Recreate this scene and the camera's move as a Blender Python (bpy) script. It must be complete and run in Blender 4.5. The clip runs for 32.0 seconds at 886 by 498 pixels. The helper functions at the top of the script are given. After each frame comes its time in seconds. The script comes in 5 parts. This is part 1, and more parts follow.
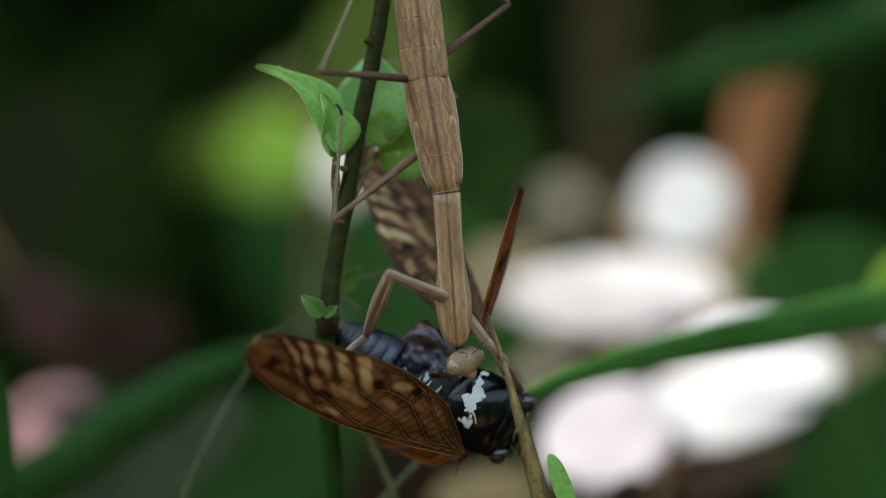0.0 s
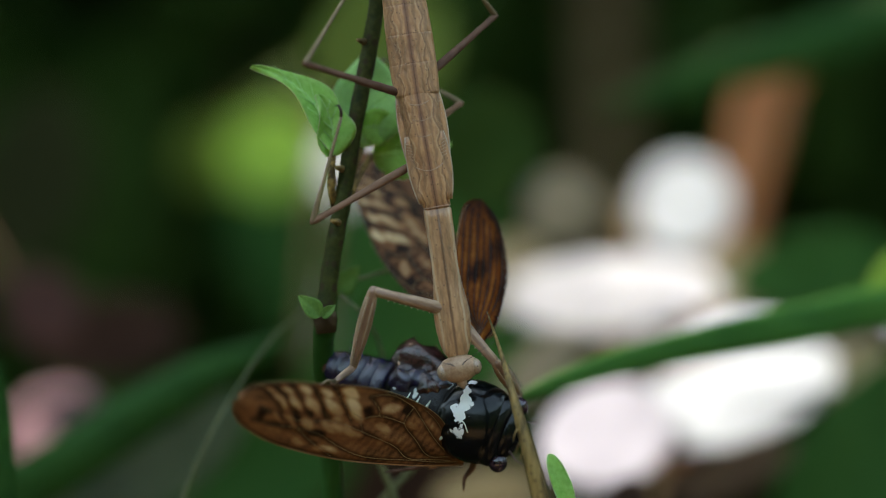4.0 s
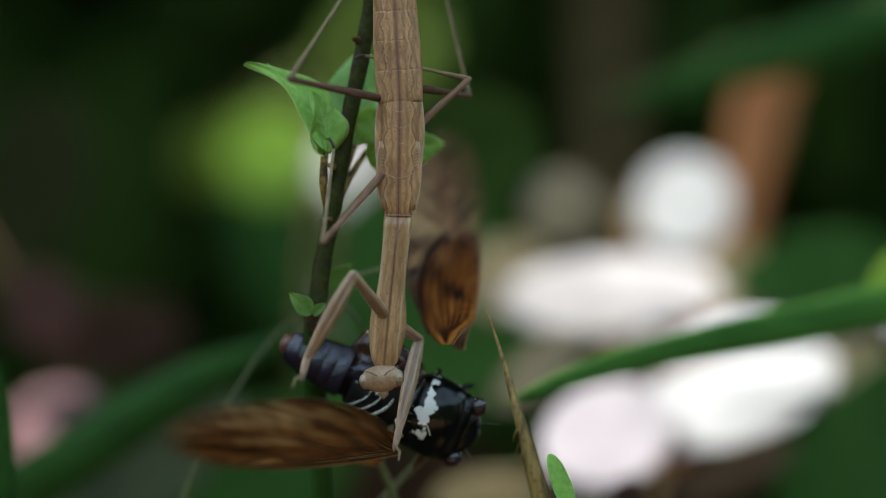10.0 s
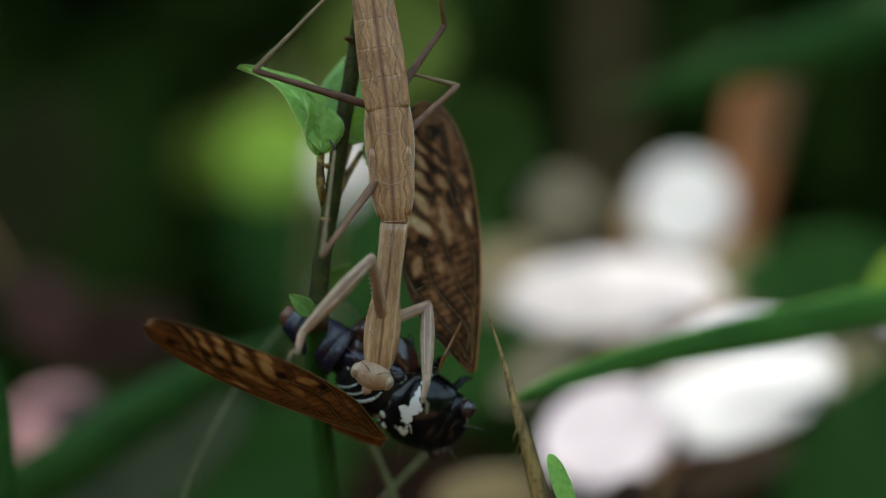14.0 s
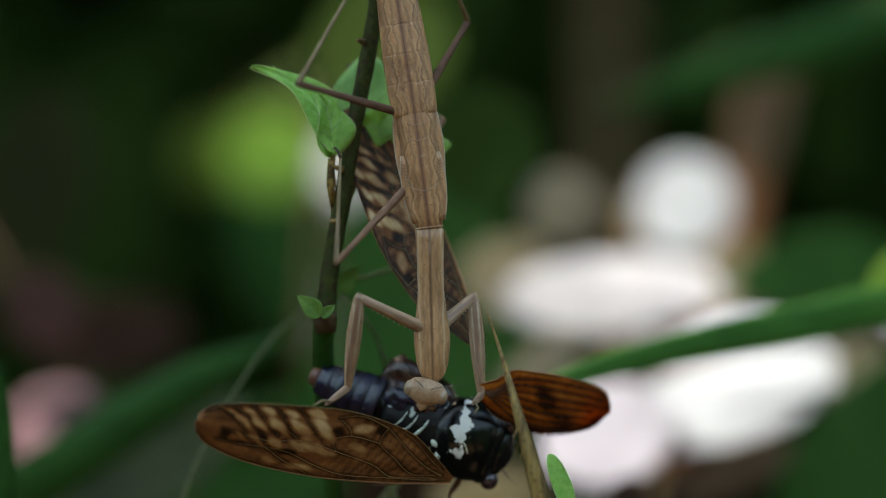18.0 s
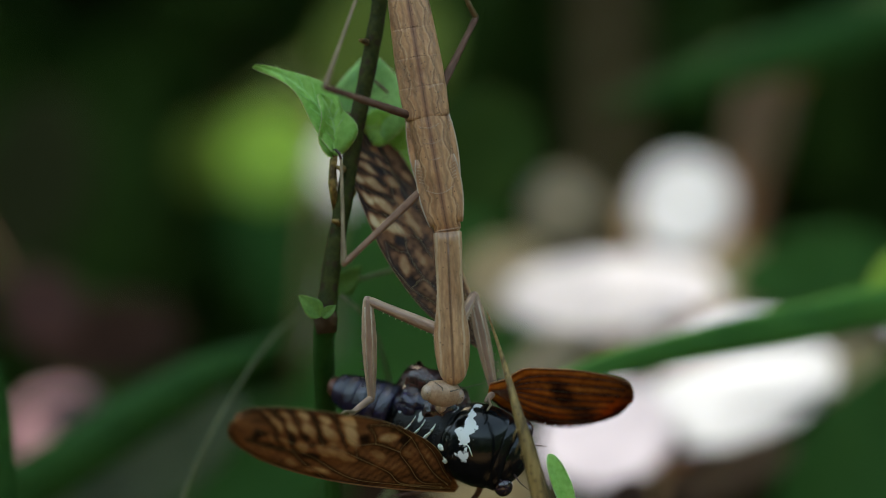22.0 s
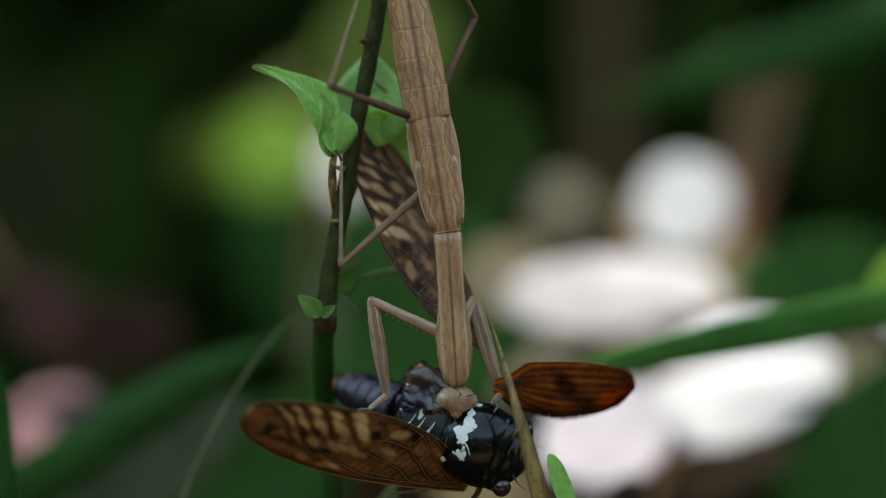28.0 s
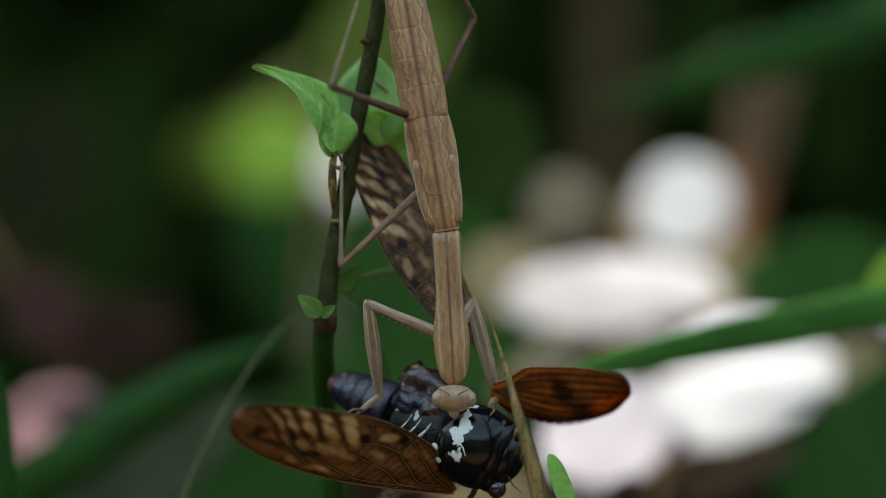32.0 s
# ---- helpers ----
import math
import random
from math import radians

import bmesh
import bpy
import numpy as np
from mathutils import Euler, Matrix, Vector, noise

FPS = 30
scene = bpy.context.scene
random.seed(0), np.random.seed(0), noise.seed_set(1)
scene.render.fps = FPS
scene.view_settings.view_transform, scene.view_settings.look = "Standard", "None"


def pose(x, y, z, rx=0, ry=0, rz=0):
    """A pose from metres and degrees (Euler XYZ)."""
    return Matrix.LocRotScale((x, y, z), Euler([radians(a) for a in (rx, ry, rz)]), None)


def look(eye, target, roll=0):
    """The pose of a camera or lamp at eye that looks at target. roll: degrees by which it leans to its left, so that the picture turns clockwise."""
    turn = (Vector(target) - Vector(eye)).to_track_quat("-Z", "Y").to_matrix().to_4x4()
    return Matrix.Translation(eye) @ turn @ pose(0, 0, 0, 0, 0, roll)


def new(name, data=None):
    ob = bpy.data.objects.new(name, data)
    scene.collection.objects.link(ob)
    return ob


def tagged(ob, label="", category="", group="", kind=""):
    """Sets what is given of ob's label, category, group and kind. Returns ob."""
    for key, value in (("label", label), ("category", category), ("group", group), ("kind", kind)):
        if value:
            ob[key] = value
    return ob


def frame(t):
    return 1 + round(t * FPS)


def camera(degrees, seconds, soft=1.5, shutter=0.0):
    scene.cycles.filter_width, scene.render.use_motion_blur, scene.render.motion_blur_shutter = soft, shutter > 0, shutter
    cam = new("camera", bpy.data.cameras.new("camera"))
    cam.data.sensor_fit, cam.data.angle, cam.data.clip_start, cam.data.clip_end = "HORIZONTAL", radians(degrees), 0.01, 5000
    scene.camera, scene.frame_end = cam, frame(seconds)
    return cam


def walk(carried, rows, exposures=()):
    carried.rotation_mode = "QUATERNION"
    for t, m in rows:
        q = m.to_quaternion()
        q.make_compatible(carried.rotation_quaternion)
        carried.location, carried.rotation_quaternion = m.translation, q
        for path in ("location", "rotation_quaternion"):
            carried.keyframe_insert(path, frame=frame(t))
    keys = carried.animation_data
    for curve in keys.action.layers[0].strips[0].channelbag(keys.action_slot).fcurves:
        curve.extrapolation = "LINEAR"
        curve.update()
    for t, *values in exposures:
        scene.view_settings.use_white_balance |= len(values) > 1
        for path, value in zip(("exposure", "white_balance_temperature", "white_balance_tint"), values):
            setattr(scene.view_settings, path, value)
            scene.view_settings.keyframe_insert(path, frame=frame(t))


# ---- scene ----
# A macro view: a mantis holds a cicada under a leafy stem, in a shaded thicket.
# One tenth of a millimetre at the plane of the animals is one unit of the plan.
EYE = (0.0, -0.5, 1.0)
cam = camera(17.83, 32.0, soft=0.7, shutter=0.5)
cam.data.dof.use_dof = True
cam.data.dof.focus_distance = 0.498
cam.data.dof.aperture_fstop = 4.6
cam.data.dof.aperture_blades = 0
walk(cam, [(0, look(EYE, (0, 0, 1))), (32, look(EYE, (0, 0, 1)))], exposures=[(0, 3.08, 9400, -4), (8, 3.06, 9400, -4), (12, 2.97, 9400, -4), (32, 2.92, 9400, -4)])

# ---- light: high sun behind, broken by added crowns; open sky in front ----
SUN = Vector((-0.30, 0.42, 0.86)).normalized()
world = bpy.data.worlds.new("world")
scene.world = world
world.use_nodes = True
wn = world.node_tree
sky = wn.nodes.new("ShaderNodeTexSky")
sky.sky_type = 'NISHITA'
sky.sun_disc = False
sky.sun_elevation = math.asin(SUN.z)
sky.sun_rotation = math.atan2(SUN.x, SUN.y)
wn.links.new(sky.outputs[0], wn.nodes["Background"].inputs[0])
wn.nodes["Background"].inputs[1].default_value = 0.12
sun = new("sun", bpy.data.lights.new("sun", "SUN"))
sun.data.energy = 5.0
sun.data.angle = radians(0.5)
sun.data.color = (1.0, 0.965, 0.93)
sun.matrix_world = look(SUN * 20, (0, 0, 0))


def P(px, py, d=0.0):
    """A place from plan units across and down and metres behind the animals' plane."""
    s = (0.5 + d) / 0.5 * 1e-4
    return Vector(((px - 784) * s, d, 1.0 + (441 - py) * s))


MM = 0.001


# ---- materials ----
def material(name, dark, light, scale=200.0, rough=0.5, bump=0.2, fine=5.0, stretch=(1, 1, 1), metal=0.0, clear=0.0, glow=0.0, split=(0.35, 0.65), spec=0.5, vary=0.15):
    m = bpy.data.materials.new(name)
    m.use_nodes = True
    nt = m.node_tree
    N, L = nt.nodes, nt.links
    b = N["Principled BSDF"]
    tc = N.new("ShaderNodeTexCoord")
    mp = N.new("ShaderNodeMapping")
    mp.inputs["Scale"].default_value = stretch
    L.new(tc.outputs["Object"], mp.inputs[0])
    n1 = N.new("ShaderNodeTexNoise")
    n1.inputs["Scale"].default_value = scale
    n1.inputs["Detail"].default_value = 6
    n2 = N.new("ShaderNodeTexNoise")
    n2.inputs["Scale"].default_value = scale * fine
    n2.inputs["Detail"].default_value = 3
    for n in (n1, n2):
        L.new(mp.outputs[0], n.inputs["Vector"])
    mx = N.new("ShaderNodeMix")
    mx.inputs[0].default_value = 0.4
    L.new(n1.outputs[0], mx.inputs[2])
    L.new(n2.outputs[0], mx.inputs[3])
    r = N.new("ShaderNodeValToRGB")
    r.color_ramp.elements[0].position, r.color_ramp.elements[1].position = split
    r.color_ramp.elements[0].color, r.color_ramp.elements[1].color = (*dark, 1), (*light, 1)
    L.new(mx.outputs[0], r.inputs[0])
    hue = N.new("ShaderNodeHueSaturation")
    info = N.new("ShaderNodeObjectInfo")
    var = N.new("ShaderNodeMapRange")
    var.inputs[3].default_value, var.inputs[4].default_value = 1 - vary, 1 + vary
    L.new(info.outputs["Random"], var.inputs[0])
    L.new(var.outputs[0], hue.inputs["Value"])
    L.new(r.outputs[0], hue.inputs["Color"])
    L.new(hue.outputs[0], b.inputs["Base Color"])
    b.inputs["Roughness"].default_value = rough
    b.inputs["Metallic"].default_value = metal
    b.inputs["Coat Weight"].default_value = clear
    b.inputs["Specular IOR Level"].default_value = spec
    if bump:
        bp = N.new("ShaderNodeBump")
        bp.inputs["Strength"].default_value = bump
        bp.inputs["Distance"].default_value = 0.25 / scale
        L.new(mx.outputs[0], bp.inputs["Height"])
        L.new(bp.outputs[0], b.inputs["Normal"])
    if glow:
        tr = N.new("ShaderNodeBsdfTranslucent")
        L.new(hue.outputs[0], tr.inputs[0])
        ms = N.new("ShaderNodeMixShader")
        ms.inputs[0].default_value = glow
        L.new(b.outputs[0], ms.inputs[1])
        L.new(tr.outputs[0], ms.inputs[2])
        L.new(ms.outputs[0], N["Material Output"].inputs[0])
    m["ramp"] = hue.name
    return m


def overlay(m, colour, build):
    """Lays a colour over a material where build(nodes, links, object coordinates) gives a mask."""
    nt = m.node_tree
    N, L = nt.nodes, nt.links
    b = N["Principled BSDF"]
    old = b.inputs["Base Color"].links[0].from_socket
    tc = N.new("ShaderNodeTexCoord")
    mask = build(N, L, tc)
    mx = N.new("ShaderNodeMix")
    mx.data_type = 'RGBA'
    L.new(mask, mx.inputs["Factor"])
    L.new(old, mx.inputs[6])
    mx.inputs[7].default_value = (*colour, 1)
    for link in list(old.links):
        if link.to_node != mx:
            L.new(mx.outputs[2], link.to_socket)
    return m


def math_node(N, L, op, a, b=None, c=None):
    n = N.new("ShaderNodeMath")
    n.operation = op
    for i, v in enumerate((a, b, c)):
        if v is None:
            continue
        if isinstance(v, (int, float)):
            n.inputs[i].default_value = v
        else:
            L.new(v, n.inputs[i])
    return n.outputs[0]


def band(N, L, value, lo, hi):
    """1 below lo, 0 above hi."""
    n = N.new("ShaderNodeMapRange")
    n.inputs[1].default_value, n.inputs[2].default_value = lo, hi
    n.inputs[3].default_value, n.inputs[4].default_value = 1, 0
    L.new(value, n.inputs[0])
    return n.outputs[0]


def keel_stripe(half, wobble=0.0002, strength=0.75):
    def build(N, L, tc):
        nz = N.new("ShaderNodeTexNoise")
        nz.inputs["Scale"].default_value = 500
        L.new(tc.outputs["Object"], nz.inputs["Vector"])
        sep = N.new("ShaderNodeSeparateXYZ")
        L.new(tc.outputs["Object"], sep.inputs[0])
        y = math_node(N, L, 'ABSOLUTE', sep.outputs[1])
        y = math_node(N, L, 'MULTIPLY_ADD', nz.outputs[0], wobble * 2, y)
        return math_node(N, L, 'MULTIPLY', band(N, L, y, half, half + wobble * 2.2), strength)
    return build


def dots(scale, size, strength=0.8):
    def build(N, L, tc):
        v = N.new("ShaderNodeTexVoronoi")
        v.inputs["Scale"].default_value = scale
        L.new(tc.outputs["Object"], v.inputs["Vector"])
        return math_node(N, L, 'MULTIPLY', band(N, L, v.outputs["Distance"], size, size * 1.6), strength)
    return build


def wavy_lines(centre, half, freq, amp, strength):
    """A pale wavering line along the body on both sides."""
    def build(N, L, tc):
        sep = N.new("ShaderNodeSeparateXYZ")
        L.new(tc.outputs["Object"], sep.inputs[0])
        y = math_node(N, L, 'ABSOLUTE', sep.outputs[1])
        w = math_node(N, L, 'SINE', math_node(N, L, 'MULTIPLY', sep.outputs[0], freq))
        nz = N.new("ShaderNodeTexNoise")
        nz.inputs["Scale"].default_value = 420
        nz.inputs["Detail"].default_value = 4
        L.new(tc.outputs["Object"], nz.inputs["Vector"])
        w = math_node(N, L, 'ADD', w, math_node(N, L, 'MULTIPLY', nz.outputs[0], 7.0))
        y = math_node(N, L, 'ADD', y, math_node(N, L, 'MULTIPLY_ADD', w, amp, -3.5 * amp))
        y = math_node(N, L, 'ABSOLUTE', math_node(N, L, 'SUBTRACT', y, centre))
        return math_node(N, L, 'MULTIPLY', band(N, L, y, half * 0.4, half), strength)
    return build


TAN = material("mantis_tan", (0.21, 0.092, 0.042), (0.49, 0.255, 0.128), 360, 0.42, 0.8, 5, (0.45, 1, 1), vary=0.03, split=(0.28, 0.60))
overlay(TAN, (0.15, 0.080, 0.045), wavy_lines(0.0031, 0.0005, 900, 0.00020, 0.5))
overlay(TAN, (0.13, 0.068, 0.038), wavy_lines(0.0024, 0.00022, 1300, 0.00026, 0.6))
overlay(TAN, (0.15, 0.080, 0.045), wavy_lines(0.0013, 0.00035, 1100, 0.00016, 0.45))
overlay(TAN, (0.52, 0.35, 0.21), wavy_lines(0.0021, 0.00010, 1300, 0.00026, 0.5))
overlay(TAN, (0.50, 0.33, 0.19), wavy_lines(0.0028, 0.00008, 1700, 0.00024, 0.35))
overlay(TAN, (0.48, 0.31, 0.18), wavy_lines(0.0010, 0.00007, 1500, 0.00014, 0.3))
overlay(TAN, (0.19, 0.080, 0.050), keel_stripe(0.00042, 0.00012, 0.75))
overlay(TAN, (0.055, 0.024, 0.016), keel_stripe(0.00006, 0.00006, 0.85))
overlay(TAN, (0.05, 0.028, 0.018), dots(1000, 0.09, 0.8))
PRONOTUM = material("pronotum_tan", (0.21, 0.098, 0.045), (0.49, 0.268, 0.140), 380, 0.36, 0.9, 5, (0.3, 1, 1), vary=0.03)
overlay(PRONOTUM, (0.10, 0.045, 0.026), keel_stripe(0.00022, 0.00012, 0.75))
overlay(PRONOTUM, (0.13, 0.075, 0.04), wavy_lines(0.0013, 0.0003, 900, 0.00010, 0.32))
overlay(PRONOTUM, (0.54, 0.42, 0.28), wavy_lines(0.0021, 0.00025, 900, 0.00006, 0.5))
overlay(PRONOTUM, (0.06, 0.035, 0.022), dots(900, 0.10, 0.6))
LEG_RED = material("leg_reddish_brown", (0.12, 0.058, 0.036), (0.235, 0.128, 0.084), 400, 0.42, 0.3, 4, (0.25, 1, 1), spec=0.15, vary=0.03)
LEG = material("leg_greyish_brown", (0.13, 0.092, 0.052), (0.25, 0.185, 0.11), 400, 0.5, 0.3, 4, (0.25, 1, 1), spec=0.15, vary=0.03)
LEG_DARK = material("leg_dark_brown", (0.070, 0.036, 0.026), (0.15, 0.082, 0.060), 400, 0.5, 0.3, 4, (0.25, 1, 1), spec=0.06, vary=0.03)
FORELEG = material("foreleg_pale_tan", (0.235, 0.135, 0.082), (0.47, 0.305, 0.205), 350, 0.4, 0.6, 4, (0.25, 1, 1), vary=0.03)
overlay(FORELEG, (0.20, 0.11, 0.09), keel_stripe(0.00028, 0.0001, 0.6))
HEAD = material("mantis_head", (0.23, 0.125, 0.07), (0.42, 0.26, 0.16), 500, 0.45, 0.2, vary=0.03)
MANTIS_EYE = material("mantis_eye", (0.24, 0.15, 0.10), (0.40, 0.28, 0.19), 900, 0.25, 0.1, clear=0.4)
DARK = material("dark_claw", (0.02, 0.012, 0.01), (0.06, 0.035, 0.03), 600, 0.4, 0.2)
SPINE = material("pale_spine", (0.35, 0.26, 0.2), (0.5, 0.4, 0.3), 900, 0.4, 0.0, vary=0.03)

BLACK = material("cicada_black", (0.0015, 0.0015, 0.002), (0.008, 0.008, 0.009), 350, 0.18, 0.22, 6, spec=0.3, vary=0.03)


def patch_mask(N, L, tc):
    """Waxy white marks: a ragged crescent along the hind edge of the shield, with specks."""
    nz = N.new("ShaderNodeTexNoise")
    nz.inputs["Scale"].default_value = 420
    nz.inputs["Detail"].default_value = 5
    L.new(tc.outputs["Object"], nz.inputs["Vector"])
    sep = N.new("ShaderNodeSeparateXYZ")
    L.new(tc.outputs["Object"], sep.inputs[0])
    x = math_node(N, L, 'SUBTRACT', sep.outputs[0], 0.0276)
    x = math_node(N, L, 'MULTIPLY_ADD', sep.outputs[1], 0.13, x)
    x = math_node(N, L, 'ABSOLUTE', x)
    x = math_node(N, L, 'MULTIPLY_ADD', nz.outputs[0], 0.0092, x)
    x = math_node(N, L, 'MULTIPLY_ADD', math_node(N, L, 'ABSOLUTE', math_node(N, L, 'SUBTRACT', sep.outputs[1], 0.0005)), 0.22, x)
    y = math_node(N, L, 'ABSOLUTE', math_node(N, L, 'SUBTRACT', sep.outputs[1], 0.0018))
    y = math_node(N, L, 'MULTIPLY_ADD', nz.outputs[0], 0.004, y)
    return math_node(N, L, 'MULTIPLY', band(N, L, x, 0.0057, 0.0060), band(N, L, y, 0.0066, 0.0071))


SHIELD = material("cicada_shield", (0.001, 0.0012, 0.0015), (0.005, 0.006, 0.007), 350, 0.16, 0.08, 6, spec=0.30, vary=0.03)
overlay(SHIELD, (0.66, 0.655, 0.64), patch_mask)


def stripe_mask(N, L, tc):
    w = N.new("ShaderNodeTexWave")
    w.inputs["Scale"].default_value = 75
    w.inputs["Distortion"].default_value = 3.5
    w.inputs["Detail Scale"].default_value = 3
    L.new(tc.outputs["Object"], w.inputs["Vector"])
    nz = N.new("ShaderNodeTexNoise")
    nz.inputs["Scale"].default_value = 260
    L.new(tc.outputs["Object"], nz.inputs["Vector"])
    v = math_node(N, L, 'MULTIPLY', w.outputs["Fac"], nz.outputs[0])
    return math_node(N, L, 'SUBTRACT', 1.0, band(N, L, v, 0.52, 0.58))


STRIPED = material("cicada_waist", (0.005, 0.005, 0.006), (0.02, 0.018, 0.018), 350, 0.25, 0.5, 6, spec=0.2, vary=0.03)
overlay(STRIPED, (0.48, 0.50, 0.46), stripe_mask)
WAX = material("waxy_bar", (0.34, 0.36, 0.28), (0.72, 0.74, 0.66), 700, 0.6, 0.4)
ABDOMEN = material("cicada_blue_black", (0.0025, 0.0018, 0.008), (0.012, 0.009, 0.042), 400, 0.12, 0.9, 6, spec=0.9, vary=0.03)
FLESH = material("raw_flesh", (0.008, 0.003, 0.003), (0.060, 0.018, 0.014), 500, 0.25, 0.5, clear=0.5)
RED_TIP = material("tail_tip_brown", (0.06, 0.018, 0.010), (0.17, 0.06, 0.035), 500, 0.35, 0.4, vary=0.03)
CICADA_EYE = material("cicada_eye", (0.015, 0.007, 0.012), (0.05, 0.022, 0.035), 700, 0.12, 0.0, clear=0.6)
GOLD_VEIN = material("golden_vein", (0.14, 0.07, 0.02), (0.34, 0.20, 0.07), 500, 0.35, 0.1)
VEIN = material("wing_vein", (0.05, 0.018, 0.007), (0.15, 0.06, 0.022), 500, 0.4, 0.1)
COSTA = material("costal_vein", (0.20, 0.07, 0.02), (0.36, 0.16, 0.06), 400, 0.4, 0.1)


def finish_wing(m, ramp_in, stops, amber, through_share, bump):
    """The gloss, relief and see-through share of a wing whose tone is ramp_in."""
    N, L = m.node_tree.nodes, m.node_tree.links
    b = N["Principled BSDF"]
    r = N.new("ShaderNodeValToRGB")
    e = r.color_ramp.elements
    e[0].position, e[0].color = stops[0][0], (*stops[0][1], 1)
    e[1].position, e[1].color = stops[-1][0], (*stops[-1][1], 1)
    for p, col in stops[1:-1]:
        e.new(p).color = (*col, 1)
    L.new(ramp_in, r.inputs[0])
    L.new(r.outputs[0], b.inputs["Base Color"])
    b.inputs["Roughness"].default_value = 0.42
    b.inputs["Specular IOR Level"].default_value = 0.18
    bp = N.new("ShaderNodeBump")
    bp.inputs["Strength"].default_value = bump
    bp.inputs["Distance"].default_value = 0.0003
    L.new(ramp_in, bp.inputs["Height"])
    L.new(bp.outputs[0], b.inputs["Normal"])
    tr = N.new("ShaderNodeBsdfTranslucent")
    mx = N.new("ShaderNodeMix")
    mx.data_type = 'RGBA'
    mx.blend_type = 'MULTIPLY'
    mx.inputs[0].default_value = 0.7
    L.new(r.outputs[0], mx.inputs[6])
    mx.inputs[7].default_value = (*amber, 1)
    L.new(mx.outputs[2], tr.inputs[0])
    ms = N.new("ShaderNodeMixShader")
    ms.inputs[0].default_value = through_share
    L.new(b.outputs[0], ms.inputs[1])
    L.new(tr.outputs[0], ms.inputs[2])
    L.new(ms.outputs[0], N["Material Output"].inputs[0])
    return m


def uv_noise(N, L, uv, scale, detail=3):
    mp = N.new("ShaderNodeMapping")
    mp.inputs["Scale"].default_value = scale
    L.new(uv, mp.inputs[0])
    n = N.new("ShaderNodeTexNoise")
    n.inputs["Scale"].default_value = 1.0
    n.inputs["Detail"].default_value = detail
    L.new(mp.outputs[0], n.inputs["Vector"])
    return n.outputs[0]


def wing_material(name, stops, amber, share, blotch):
    """Pigment of the cells (stored with the membrane) with blotches and grain."""
    m = bpy.data.materials.new(name)
    m.use_nodes = True
    N, L = m.node_tree.nodes, m.node_tree.links
    uv = N.new("ShaderNodeUVMap").outputs[0]
    at = N.new("ShaderNodeAttribute")
    at.attribute_name = "pigment"
    t = at.outputs["Fac"]
    for scale, k in (((6, 4, 1), blotch), ((30, 12, 1), 0.30), ((110, 60, 1), 0.14)):
        t = math_node(N, L, 'MULTIPLY_ADD', math_node(N, L, 'SUBTRACT', uv_noise(N, L, uv, scale, 3), 0.5), k, t)
    return finish_wing(m, t, stops, amber, share, 0.35)


FOREWING = wing_material("forewing_mottled", ((0.0, (0.020, 0.008, 0.004)), (0.20, (0.085, 0.032, 0.012)), (0.46, (0.295, 0.128, 0.055)), (0.75, (0.50, 0.305, 0.155)), (1.0, (0.72, 0.54, 0.32))), (1.0, 0.75, 0.45), 0.3, 0.7)
HINDWING = wing_material("hindwing_amber", ((0.05, (0.012, 0.003, 0.002)), (0.28, (0.085, 0.020, 0.008)), (0.55, (0.41, 0.125, 0.023)), (0.95, (0.95, 0.46, 0.10))), (1.0, 0.66, 0.28), 0.74, 0.5)

STEM = material("stem_dark_green", (0.013, 0.018, 0.004), (0.050, 0.055, 0.013), 260, 0.55, 0.5, 5, (1, 1, 0.2), spec=0.12)
overlay(STEM, (0.035, 0.02, 0.012), dots(420, 0.25, 0.8))
TWIG = material("twig_olive_brown", (0.065, 0.038, 0.012), (0.31, 0.20, 0.068), 300, 0.55, 0.9, 5, (1, 1, 0.12), spec=0.25, split=(0.40, 0.60))
overlay(TWIG, (0.035, 0.02, 0.01), dots(800, 0.2, 0.45))
LEAF = material("leaf_fresh_green", (0.24, 0.49, 0.10), (0.42, 0.70, 0.20), 160, 0.5, 0.5, 6, glow=0.48, spec=0.2)
# paler copy of LEAF: the hind leaf's backlight is put into its colour
BACKLIT_LEAF = material("leaf_backlit_pale", (0.34, 0.60, 0.22), (0.52, 0.80, 0.34), 160, 0.6, 0.5, 6, glow=0.6, spec=0.15)
LEAF_RIB = material("leaf_vein_pale", (0.30, 0.55, 0.16), (0.46, 0.74, 0.28), 300, 0.5, 0.1)
RIM = material("leaf_rim_pale", (0.30, 0.33, 0.14), (0.52, 0.54, 0.30), 400, 0.6, 0.2)
YOUNG_LEAF = material("young_leaf_olive", (0.06, 0.13, 0.022), (0.12, 0.22, 0.045), 300, 0.5, 0.4, 6, glow=0.2, spec=0.2)
BLADE = material("blade_green", (0.012, 0.055, 0.010), (0.030, 0.10, 0.018), 90, 0.55, 0.3, 6, (0.3, 1, 1), glow=0.25, spec=0.15)
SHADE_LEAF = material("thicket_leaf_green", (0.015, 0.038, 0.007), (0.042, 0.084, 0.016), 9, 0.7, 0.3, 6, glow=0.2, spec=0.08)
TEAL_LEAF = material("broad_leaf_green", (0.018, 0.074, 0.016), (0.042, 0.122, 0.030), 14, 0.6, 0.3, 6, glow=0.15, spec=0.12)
# sunlight is put into this brighter green, besides the real sun on it
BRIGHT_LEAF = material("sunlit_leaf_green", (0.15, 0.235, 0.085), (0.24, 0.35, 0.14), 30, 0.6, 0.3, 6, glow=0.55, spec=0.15)
